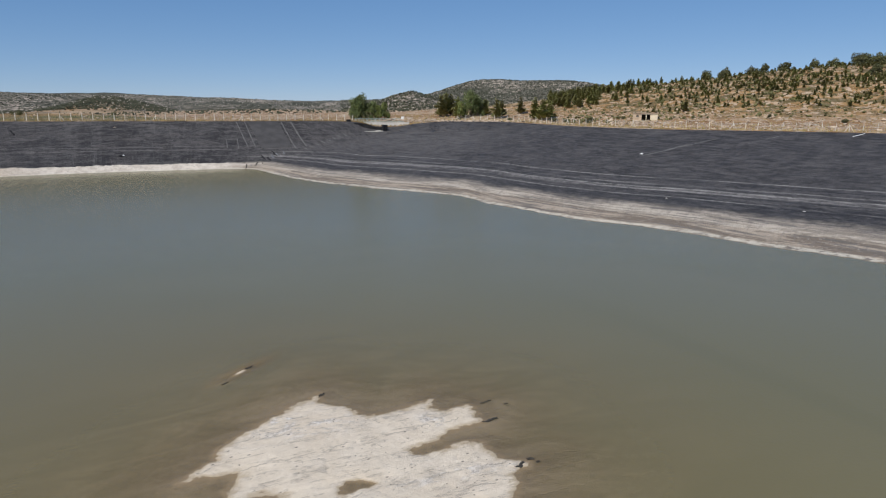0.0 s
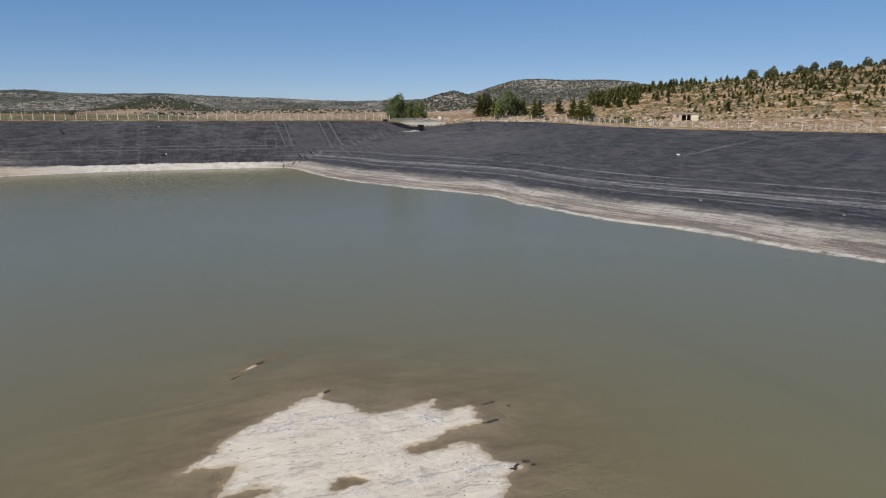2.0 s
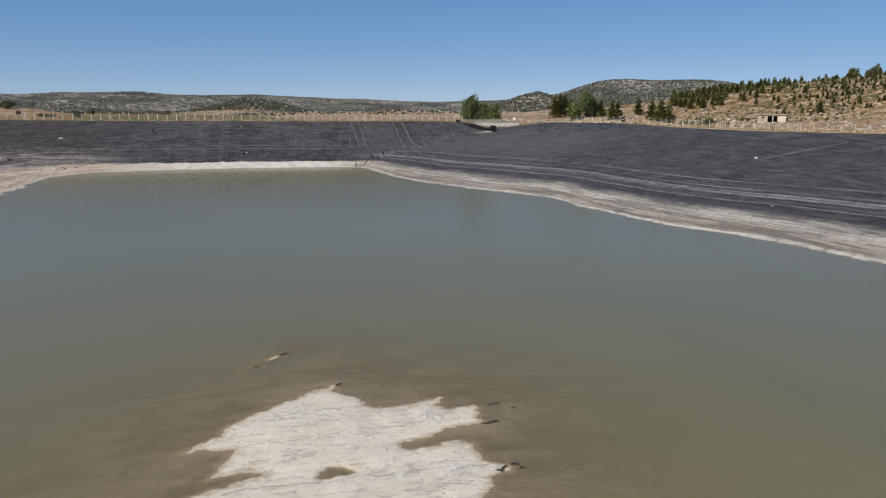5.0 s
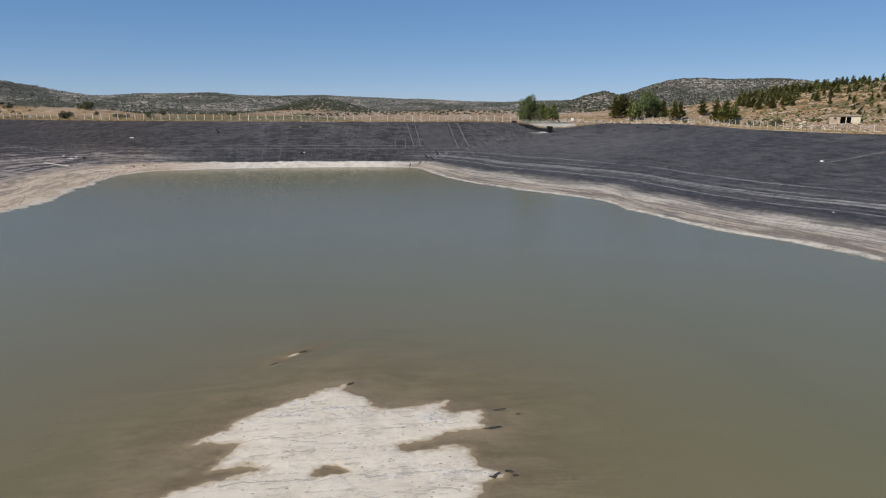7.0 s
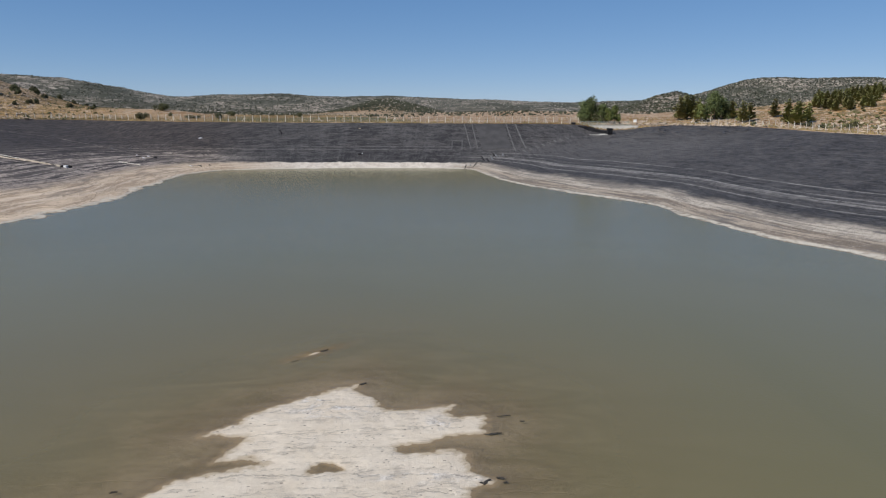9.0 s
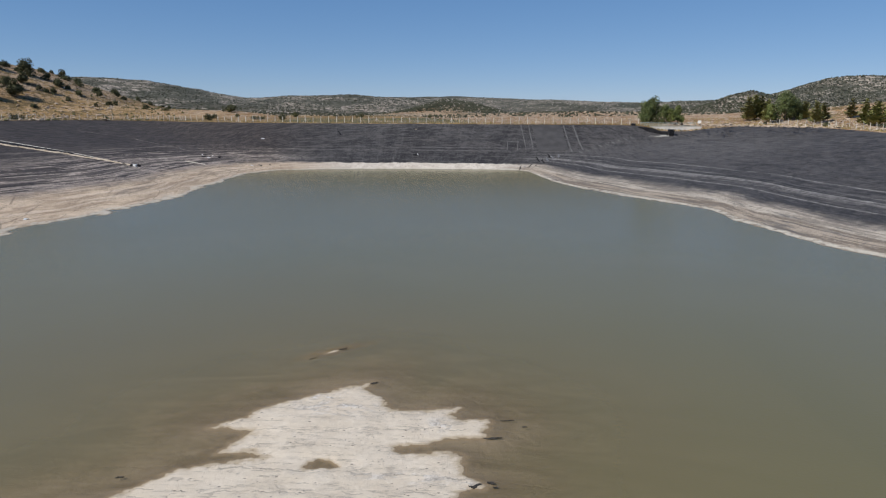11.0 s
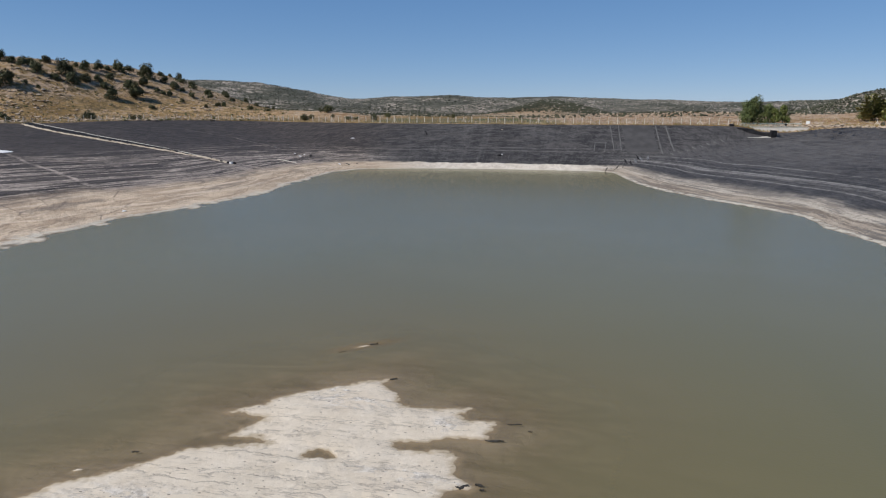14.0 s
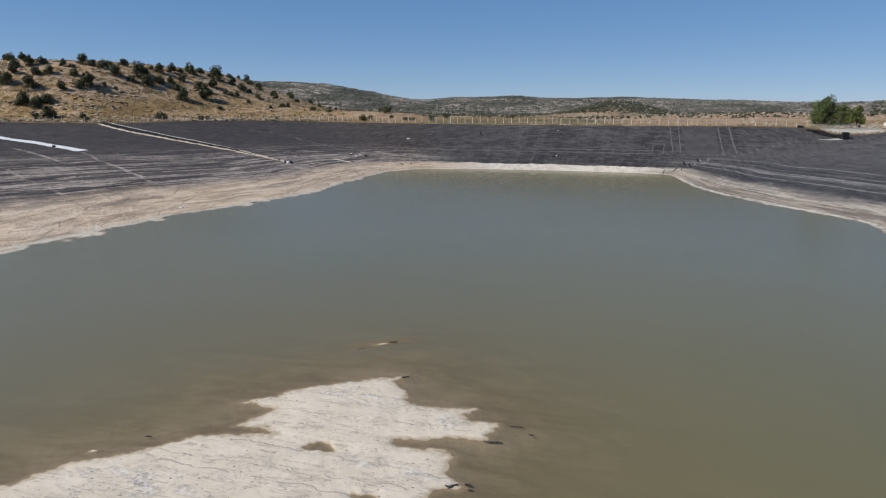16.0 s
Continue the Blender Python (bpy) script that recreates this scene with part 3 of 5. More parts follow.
def liner():
    verts, uvs, gentle, warm = [], [], [], []
    per = np.r_[0, np.cumsum(np.hypot(*np.diff(np.r_[RING[:, 2:4], RING[:1, 2:4]], axis=0).T))]
    for j, s in enumerate(S_ROWS):
        for i, (sx, sy, rx, ry, rz, sag) in enumerate(RING):
            run = math.hypot(rx - sx, ry - sy)
            x, y = sx + (rx - sx) * s, sy + (ry - sy) * s
            z = rz * s * (sag + (1 - sag) * s) if s > 0 else max(rz * s * sag, -3.5)
            soft = min(1.0, run / 80)
            if s < 0.99:
                k = max(0.0, 1 - abs(z) / 2.4)
                west = float(smooth01(-x, 45, 70))
                z += k * soft * ((0.26 if x < 0 else 0.08) * fbm(x, y, 0.07, 4, 3.1) + (0.13 if x < 0 else 0.08) * fbm(x, y, 0.35, 4, 7.7) + west * 0.22 * fbm(x, y * 0.35, 0.30, 4, 5.5))
                z += 0.10 * min(1, max(0, z) / 3) * fbm(x, y, 0.09, 4, 1.3) * (1 - float(smooth01(s, 0.8, 0.96)))
            verts.append((x, y, z))
            uvs.append((per[i], run * s))
            gentle.append(float(np.clip((run / rz - 2.4) / 1.5, 0, 1)))
            warm.append(float(smooth01(-x, 35, 70)))
    faces = []
    for j in range(len(S_ROWS) - 1):
        for i in range(NR):
            k = (i + 1) % NR
            faces.append((j * NR + i, j * NR + k, (j + 1) * NR + k, (j + 1) * NR + i))
    faces.append(tuple(range(NR - 1, -1, -1)))
    me = mesh("basin_liner", verts, faces, M_LINER, True)
    layer = me.uv_layers.new(name="UVMap")
    idx = np.zeros(len(me.loops), int)
    me.loops.foreach_get("vertex_index", idx)
    uv = np.array(uvs)[idx]
    layer.data.foreach_set("uv", uv.ravel())
    for nm, vals in (("gentle", gentle), ("warm", warm)):
        me.attributes.new(nm, "FLOAT", "POINT").data.foreach_set("value", vals)
    ob = new("basin_liner", me)
    return tagged(ob, "black geotextile-lined reservoir slopes with pale silt strand lines", "reservoir lining", kind="structure")


def hill(x, y, cx, cy, sx, sy, turn=0.0, steep=1.0):
    c, s = math.cos(radians(turn)), math.sin(radians(turn))
    dx, dy = x - cx, y - cy
    u, v = (dx * c + dy * s) / sx, (-dx * s + dy * c) / sy
    return math.exp(-0.5 * (u * u + v * v) ** steep)


# distant ridges: azimuth in degrees clockwise from +y, crest height in metres
RIDGE_AZ = [-180, -75, -50, -38, -29, -24, -21, -18, -15, -10, -5, 0, 5, 12, 20, 30, 40, 50, 70, 180]
RIDGE_Z = [60, 112, 121, 113, 104, 88, 62, 49, 57, 63, 58, 61, 54, 45, 45, 44, 50, 60, 60, 60]


def terrain(x, y, d):
    """Height of the ground outside the rim at distance d from it."""
    z = 14.2
    near = float(smooth01(d, 22, 110))
    z += near * (29.2 * hill(x, y, -368.9, 349.7, 207.3, 125.8, -68.1, 2.2) + 4.5 * hill(x, y, -268, 325, 62, 62) + 27.8 * hill(x, y, 364.7, 196.1, 134.4, 148.8, -7.9, 1.11) + 1.2 * fbm(x, y, 0.02, 4, 5.0))
    r = math.hypot(x, y)
    az = math.degrees(math.atan2(x, y))
    crest = float(np.interp(az, RIDGE_AZ, RIDGE_Z)) - 14
    rr = float(smooth01(r, 1450, 2150)) * (1 - 0.3 * float(smooth01(r, 2300, 4500)))
    z += rr * crest * (1 + 0.22 * fbm(x, y, 0.0022, 5, 2.0))
    # the valley floor behind the dam lies lower than the rim
    z -= 7.0 * float(smooth01(r, 320, 760) * (1 - smooth01(r, 1500, 2000)) * smooth01(az, -24, -14) * (1 - smooth01(az, 18, 28)))
    # a dark scrubby knoll, and the limestone hills beyond the pines
    z += 32 * hill(x, y, -47, 1395, 50, 75, 0, 0.85) + 10 * hill(x, y, 28, 1402, 46, 60)
    z += 47 * hill(x, y, 604, 1441, 60, 115, -22, 0.85) + 55 * hill(x, y, 985, 1800, 100, 200, -30) + 37 * hill(x, y, 1155, 1708, 110, 200, -34) + 40 * hill(x, y, 1290, 1622, 130, 200, -38)
    # low stony swells in the valley and spoil near the dam
    z += 3.6 * hill(x, y, 45, 800, 60, 36, 8) + 5.0 * hill(x, y, 115, 775, 75, 42, -6) + 4.6 * hill(x, y, 205, 800, 80, 45, -14) + 5.0 * hill(x, y, 300, 830, 90, 55, -20)
    z += 2.6 * hill(x, y, -113, 292, 20, 13, -12) + 2.4 * hill(x, y, -150, 300, 26, 16, 10)
    z += float(smooth01(r, 350, 1200)) * 3.2 * fbm(x, y, 0.007, 5, 9.0)
    return z


def ground():
    steps = [0, 0.6, 2.0, 4.0, 6.5] + [6.5 * 1.0 + 4.0 * k for k in range(1, 24)]
    while steps[-1] < 4600:
        steps.append(steps[-1] * 1.045 + 2)
    ring = RING[::2]
    n = len(ring)
    verts, wild, green, pale, plain, ridge, thicket, crop = [], [], [], [], [], [], [], []
    for d in steps:
        for sx, sy, rx, ry, rz, sag in ring:
            out = (Vector((rx, ry)) - CENTRE).normalized()
            x, y = rx + out.x * d, ry + out.y * d
            z = terrain(x, y, d)
            b = float(smooth01(d, 4, 50))
            z = (rz + (0.18 if 0 < d < 3 else 0.0)) * (1 - b) + z * b
            verts.append((x, y, z))
            r = math.hypot(x, y)
            wild.append(float(smooth01(r + 110 * fbm(x, y, 0.008, 4, 4.0) - 900 * hill(x, y, -90, 1238, 120, 22) - 300 * hill(x, y, 150, 790, 190, 70) + 350 * hill(x, y, -40, 1400, 90, 45), 470, 640)))
            plain.append(1 - float(smooth01(r + 90 * fbm(x, y, 0.006, 3, 14.0), 1150, 1420)))
            ridge.append(float(smooth01(r, 1500, 1850)))
            thicket.append(min(1.0, 1.6 * hill(x, y, -32, 1350, 90, 70)))
            crop.append(float(smooth01(x, -84, -76) * (1 - smooth01(x, -10, 8)) * smooth01(d, 9, 14) * (1 - smooth01(y, 285, 300))))
            strip = 0.85 * float(smooth01(x, 60, 80)) * (1 - float(smooth01(d, 38, 70)))
            pale.append(max(strip, min(1.0, 1.3 * hill(x, y, 150, 790, 190, 70, -8)), 0.8 * hill(x, y, -112, 284, 26, 14, -12), hill(x, y, -90, 1238, 110, 22), 0.9 * float(smooth01(x, -50, 0) * (1 - smooth01(x, 120, 160)) * smooth01(d, 5, 22) * (1 - smooth01(y, 560, 700)))))
            green.append(float(smooth01(x, 60, 150)) * float(smooth01(d, 20, 60)))
    faces = []
    for j in range(len(steps) - 1):
        for i in range(n):
            k = (i + 1) % n
            faces.append((j * n + i, j * n + k, (j + 1) * n + k, (j + 1) * n + i))
    me = mesh("ground", verts, faces, M_GROUND, True)
    for nm, vals in (("wild", wild), ("green", green), ("pale", pale), ("plain", plain), ("ridge", ridge), ("thicket", thicket), ("crop", crop)):
        me.attributes.new(nm, "FLOAT", "POINT").data.foreach_set("value", vals)
    ob = new("ground", me)
    return tagged(ob, "dry straw-coloured ground rising to scrubby limestone hills", "ground", kind="structure")


# ---- the silt bank in the water: its outline, puddles in it and small spits ----
BANK = [(-9.0, 5.9), (-9.4, 4.6), (-8.3, 3.6), (-7.3, 1.6), (-4.8, 1.6), (-2.8, 2.1), (-3.3, 1.0), (-2.8, 0.2), (-1.0, 0.4), (-1.3, -2.0),
        (-3.4, -2.2), (-4.8, -2.9), (-6.6, -3.2), (-6.3, -3.9), (-5.0, -4.0), (-3.6, -3.7), (-2.6, -4.0), (-2.6, -5.3), (-2.4, -6.4), (-1.5, -6.9),
        (-2.7, -7.7), (-3.6, -9.2), (-6.0, -12.5), (-11.0, -16.0), (-19.0, -19.0), (-25.5, -17.5), (-24.2, -13.8), (-22.6, -10.6), (-19.4, -8.1),
        (-18.1, -6.4), (-16.0, -5.3), (-13.9, -4.8), (-14.5, -4.35), (-16.3, -4.3), (-15.9, -2.6), (-15.5, -1.7), (-18.0, -1.35), (-16.3, 0.1),
        (-15.6, 1.3), (-13.3, 3.2), (-11.2, 4.6)]
PUDDLES = [(-10.45, -5.35, 0.98, 0.52), (-6.0, -9.3, 0.75, 0.32), (-5.9, -3.45, 0.7, 0.30)]
SPITS = [(-13.0, 11.7, 0.95, 0.26, 38), (-22.4, -9.3, 0.4, 0.14, 25)]


def bank_height(x, y, poly=np.array(BANK)):
    """Signed distance to the outline, turned into a low relief; works on arrays."""
    a, b = poly, np.roll(poly, -1, 0)
    best = np.full(x.shape, 1e9)
    inside = np.zeros(x.shape, bool)
    for (ax, ay), (bx, by) in zip(a, b):
        dx, dy = bx - ax, by - ay
        t = np.clip(((x - ax) * dx + (y - ay) * dy) / (dx * dx + dy * dy), 0, 1)
        best = np.minimum(best, (x - ax - t * dx) ** 2 + (y - ay - t * dy) ** 2)
        inside ^= ((ay > y) != (by > y)) & (x < dx * (y - ay) / (dy + 1e-9) + ax)
    d = np.sqrt(best) * np.where(inside, 1, -1)
    for wx, wy, amp, ph in ((0.9, 3.1, 0.10, 0.3), (2.3, 6.4, 0.07, 1.7), (4.9, 9.5, 0.045, 4.1), (1.7, 14.0, 0.03, 2.6)):
        d = d + amp * np.sin(wy * y + wx * x + 1.3 * np.sin(0.8 * x + ph) + ph) * np.sin(0.37 * wy * x - 0.5 * wx * y + 2 * ph)
    z = np.where(d > 0, 0.12 * (1 - np.exp(-d / 1.3)), -0.40 * (1 - np.exp(d / 3.0)) + 0.055 * np.minimum(d + 3, 0))
    for px, py, pa, pb in PUDDLES:
        jx = x + 0.14 * np.sin(y * 4.1 + px) + 0.07 * np.sin(y * 11.0 + x * 5.0)
        jy = y + 0.13 * np.sin(x * 3.3 + py) + 0.06 * np.sin(x * 9.0 + y * 4.0)
        e = ((jx - px) / pa) ** 2 + ((jy - py) / pb) ** 2
        rim = np.clip((6.0 - e) / 4.5, 0, 1)
        z = z * (1 - rim) + np.minimum(z, 0.035) * rim
        w = np.clip((1.25 - e) / 0.9, 0, 1)
        z = z * (1 - w) - 0.035 * w
    for px, py, pa, pb, turn in SPITS:
        c, s = math.cos(radians(turn)), math.sin(radians(turn))
        u, v = (x - px) * c + (y - py) * s, -(x - px) * s + (y - py) * c
        z = np.maximum(z, 0.09 - 0.14 * ((u / pa) ** 2 + (v / pb) ** 2) ** 0.5)
    return z


def rough_bank(x, y, z):
    """The dragged, crusted relief on top of the bank's form."""
    out = z.copy()
    flat = out.ravel()
    for i, (px, py) in enumerate(zip(x.ravel(), y.ravel())):
        flat[i] += 0.011 * fbm(px, py * 1.6, 0.9, 4, 2.2) + 0.009 * fbm(px * 0.35, py * 2.2, 1.0, 4, 6.1) + 0.012 * fbm(px, py, 0.25, 3, 8.8)
        if flat[i] > -0.3:
            flat[i] += 0.016 * fbm(px, py, 2.6, 3, 12.0) + 0.010 * max(0.0, 1 - abs(fbm(px * 0.22, py * 1.5, 1.0, 3, 15.0)) * 7)
    return out


def mud_bank():
    xs = np.r_[np.arange(-48, -27, 0.7), np.arange(-27, 2, 0.13), np.arange(2, 22.1, 0.7)]
    ys = np.r_[np.arange(-34, -15, 0.7), np.arange(-15, 13, 0.13), np.arange(13, 34.1, 0.5)]
    gx, gy = np.meshgrid(xs, ys)
    z = rough_bank(gx, gy, bank_height(gx, gy))
    z = np.maximum(z, -3.4)
    w = len(xs)
    verts = np.stack([gx, gy, z], -1).reshape(-1, 3)
    i, j = np.meshgrid(np.arange(w - 1), np.arange(len(ys) - 1))
    q = (j * w + i).ravel()
    faces = np.stack([q, q + 1, q + w + 1, q + w], -1).tolist()
    me = mesh("mud_bank", verts.tolist(), faces, M_SILT, True)
    crust = sum(np.exp(-((gx - cx) / a) ** 2 - ((gy - cy) / b) ** 2) for cx, cy, a, b in ((-10.8, 1.6, 2.6, 1.3), (-3.9, -0.6, 0.9, 1.0), (-2.0, -7.2, 1.0, 0.5), (-12.5, 3.2, 2.0, 0.6), (-5.5, -6.6, 2.4, 0.5), (-18, -11.5, 4, 1.2)))
    me.attributes.new("crust", "FLOAT", "POINT").data.foreach_set("value", np.clip(crust, 0, 1).ravel())
    ob = new("mud_bank", me)
    return tagged(ob, "pale dried silt bank rising just above the brown water", "mud bank", kind="structure")


def water():
    def lines(lo, hi, a, b, fine, coarse):
        return np.r_[np.arange(lo, a, coarse), np.arange(a, b, fine), np.arange(b, hi + coarse, coarse)]
    xs, ys = lines(-130, 110, -42, 16, 0.4, 8.0), lines(-150, 200, -28, 30, 0.4, 8.0)
    gx, gy = np.meshgrid(xs, ys)
    depth = -rough_bank(gx, gy, bank_height(gx, gy))
    clear = np.clip(0.93 * np.exp(-np.maximum(depth, 0) / 0.40), 0, 0.93)
    w = len(xs)
    verts = np.stack([gx, gy, np.zeros_like(gx)], -1).reshape(-1, 3)
    i, j = np.meshgrid(np.arange(w - 1), np.arange(len(ys) - 1))
    q = (j * w + i).ravel()
    me = mesh("water", verts.tolist(), np.stack([q, q + 1, q + w + 1, q + w], -1).tolist(), M_WATER, True)
    me.attributes.new("clear", "FLOAT", "POINT").data.foreach_set("value", clear.ravel())
    ob = new("water", me)
    ob.visible_shadow = False
    return tagged(ob, "still grey-green turbid water, brown over the shallows", "water", kind="structure")


LINER, GROUND, BANK_OB, WATER = liner(), ground(), mud_bank(), water()

# ---- footing: heights of the ground and of the lining ----
from mathutils.bvhtree import BVHTree


def tree_of(ob):
    me = ob.data
    return BVHTree.FromPolygons([v.co for v in me.vertices], [tuple(p.vertices) for p in me.polygons])


T_GROUND, T_LINER = tree_of(GROUND), tree_of(LINER)


def drop(bvh, x, y):
    hit = bvh.ray_cast(Vector((x, y, 400)), Vector((0, 0, -1)))
    return hit[0].z if hit[0] else 14.0


def polar(az, r):
    """A place by azimuth and range from the middle of the near water."""
    return -19 + r * math.sin(radians(az)), -33 + r * math.cos(radians(az))


# ---- trees ----
def leaf_cloud(rng, blobs, count, size, droop=0.0):
    """Many small leaf sprays over the outer part of overlapping ellipsoids."""
    w = np.array([b[3] * b[4] * b[5] for b in blobs]) ** 0.67
    pick = rng.choice(len(blobs), count, p=w / w.sum())
    vs, fs = [], []
    for k in pick:
        cx, cy, cz, rx, ry, rz = blobs[k]
        d = rng.normal(size=3)
        d /= np.linalg.norm(d) + 1e-9
        rad = 1 - 0.55 * rng.random() ** 2.2
        c = np.array([cx, cy, cz]) + d * rad * (rx, ry, rz)
        a = rng.normal(size=3)
        a -= d * (a @ d) * 0.6
        a /= np.linalg.norm(a)
        b = np.cross(a, d + 0.5 * rng.normal(size=3))
        b /= np.linalg.norm(b) + 1e-9
        s = size * (0.6 + 0.8 * rng.random())
        a, b = a * s, b * s * 0.62
        a[2] -= droop * s
        i = len(vs)
        vs += [c - a, c + b * 0.9, c + a * 0.9, c - b]
        fs.append((i, i + 1, i + 2, i + 3))
    return vs, fs


def limbs(rng, height, base, n, reach, top=0.75, sides=5):
    """A tapered trunk with rising limbs."""
    lean = rng.normal(size=2) * 0.03 * height
    pts = [(lean[0] * t * t, lean[1] * t * t, height * top * t - 0.25) for t in (0, 0.2, 0.45, 0.7, 1.0)]
    vs, fs = tube(pts, [base * 1.25, base, base * 0.75, base * 0.5, base * 0.15], sides + 1)
    for k in range(n):
        t = 0.3 + 0.6 * k / max(1, n - 1)
        w = 2.4 * k + rng.random()
        z0 = height * top * t - 0.25
        r = reach * (0.6 + 0.5 * rng.random())
        p = [(lean[0] * t * t, lean[1] * t * t, z0), (r * 0.5 * math.cos(w), r * 0.5 * math.sin(w), z0 + 0.12 * height), (r * math.cos(w), r * math.sin(w), z0 + 0.2 * height)]
        v2, f2 = tube(p, [base * 0.45, base * 0.28, base * 0.08], 4)
        o = len(vs)
        vs += v2
        fs += [tuple(i + o for i in f) for f in f2]
    return vs, fs


def pine_meshes(seed, height, spread):
    """A young pine: whorls of drooping sprays up a straight stem."""
    rng = np.random.default_rng(seed)
    tv, tf = tube([(0, 0, -0.25), (0, 0, height * 0.4), (0, 0, height * 0.97)], [0.024 * height, 0.015 * height, 0.003 * height], 6)
    vs, fs = [], []
    z = height * 0.10
    while z < height * 0.97:
        f = 1 - z / height
        reach = spread * (f ** 0.58) * (0.8 + 0.35 * rng.random()) + 0.06 * height * 0.3
        n = int(5 + 5 * f)
        for k in range(n):
            w = 2 * math.pi * (k + rng.random() * 0.8) / n
            rr = reach * (0.65 + 0.5 * rng.random())
            for q in range(3):
                t = 0.35 + 0.32 * q
                c = np.array([math.cos(w) * rr * t, math.sin(w) * rr * t, z + 0.22 * rr * t + rng.normal() * 0.05 * height * 0.4])
                along = np.array([math.cos(w), math.sin(w), 0.35 + 0.3 * rng.random()]) * (0.34 * rr + 0.05)
                side = np.array([-math.sin(w), math.cos(w), rng.normal() * 0.5]) * (0.26 * rr + 0.05)
                i = len(vs)
                vs += [c - along * 0.8, c + side, c + along, c - side]
                fs.append((i, i + 1, i + 2, i + 3))
        z += height * (0.045 + 0.03 * rng.random())
    return mesh("trunk", tv, tf, M_BARK), mesh("crown", vs, fs, M_PINE)


def broad_meshes(seed, height, width, mat, count, lobes=7, low=0.3, leaf=0.34):
    """A round or tall broadleaf: trunk, limbs and a lumpy crown with gaps."""
    rng = np.random.default_rng(seed)
    tv, tf = limbs(rng, height, 0.028 * height, 6, width * 0.33)
    blobs = [(0, 0, height * (0.5 + low * 0.4), width * 0.28, width * 0.28, height * 0.30)]
    for k in range(lobes):
        w, t = 2.4 * k + rng.random(), low + (0.9 - low) * rng.random()
        off = width * 0.30 * (1.15 - 0.7 * t) * (0.7 + 0.5 * rng.random())
        s = width * (0.17 + 0.09 * rng.random())
        blobs.append((off * math.cos(w), off * math.sin(w), height * t, s, s, s * (0.9 + 0.5 * rng.random())))
    vs, fs = leaf_cloud(rng, blobs, count, leaf)
    return mesh("trunk", tv, tf, M_BARK), mesh("crown", vs, fs, mat)


def bush_meshes(seed, width, height, mat, count):
    rng = np.random.default_rng(seed)
    tv, tf = limbs(rng, height, 0.04, 4, width * 0.3, 0.7, 4)
    blobs = [(rng.normal() * width * 0.2, rng.normal() * width * 0.2, height * (0.35 + 0.2 * rng.random()), width * 0.3, width * 0.3, height * 0.42) for _ in range(5)]
    vs, fs = leaf_cloud(rng, blobs, count, 0.2)
    return mesh("stem", tv, tf, M_BARK), mesh("foliage", vs, fs, mat)


class Plant:
    """One kind of plant: a few forms, each set out as a thing with two parts."""
    def __init__(self, name, label, category, group, forms, parts=("trunk", "crown")):
        self.name, self.label, self.category, self.group, self.forms, self.parts, self.count = name, label, category, group, forms, parts, 0

    def put(self, x, y, scale, turn, bvh=None, label=""):
        form = self.forms[self.count % len(self.forms)]
        self.count += 1
        z = drop(bvh or T_GROUND, x, y)
        ob = thing(self.name, pose(x, y, z - 0.05, 0, 0, turn) @ Matrix.Diagonal((scale, scale, scale * (0.9 + 0.2 * ((self.count * 7) % 5) / 5), 1)), label or self.label, self.category, self.group)
        for nm, me in zip(self.parts, form):
            part(nm, me, None, ob)
        return ob


PINE = Plant("pine_tree", "young dark green pine on a dry stony slope", "tree", "pines of the plantation",
             [pine_meshes(10 + k, 6.0, s) for k, s in enumerate((1.5, 1.8, 1.35, 1.6, 1.9))])
SAPLING = Plant("pine_sapling", "small green pine sapling on a stony hillside", "tree", "saplings on the hillside",
                [pine_meshes(30 + k, 2.6, s) for k, s in enumerate((0.75, 0.9, 0.6, 1.0))])
OAK = Plant("oak_tree", "round dark green scrub oak on a dry slope", "tree", "oaks on the hills",
            [broad_meshes(50 + k, h, w, M_OAK, 1500, 11, 0.04, 0.32) for k, (h, w) in enumerate(((4.1, 7.4), (4.7, 6.4), (3.5, 7.6), (5.0, 6.6)))])
POPLAR = Plant("poplar_tree", "tall leafy green tree behind the inlet railing", "tree", "green trees by the inlet",
               [broad_meshes(70 + k, h, w, M_POPLAR, 4600, 17, 0.10, 0.27) for k, (h, w) in enumerate(((10.5, 9.6), (10.0, 8.4), (11.8, 7.6)))])
LIME = Plant("young_poplar_tree", "slender yellow-green tree among dark pines", "tree", "", [broad_meshes(81, 8.0, 4.6, M_LIME, 1100, 8, 0.2, 0.34)])
BUSH = Plant("bush", "low dark green bush on dry grass", "bush", "bushes on the dry ground",
             [bush_meshes(90 + k, w, h, M_OAK, 420) for k, (w, h) in enumerate(((3.2, 2.2), (2.6, 2.4), (4.0, 2.0)))], ("stem", "foliage"))
rnd = random.Random(7)

# the green clump behind the inlet
for x, y, s in ((68.6, 229, 0.78), (71.4, 230.5, 0.93), (75.0, 228, 0.66)):
    POPLAR.put(x, y, s, rnd.uniform(0, 360))
# trees along the track on the right of the inlet: azimuth, range, scale
for az, r, s in ((25.7, 305, 1.75), (26.1, 310, 1.7), (26.5, 312, 1.8), (27.1, 300, 1.5), (29.4, 312, 1.4), (30.4, 292, 1.5), (30.8, 300, 1.2), (32.4, 310, 1.4), (33.6, 280, 1.5), (34.3, 276, 1.6), (34.9, 284, 1.3)):
    PINE.put(*polar(az, r), s, rnd.uniform(0, 360))
LIME.put(*polar(27.35, 296), 1.1, 40)
LIME.put(80.0, 227, 1.0, 10, label="bushy yellow-green tree beside the inlet trees")
LIME.put(77.3, 225.5, 0.95, 130, label="bushy yellow-green tree beside the inlet trees")
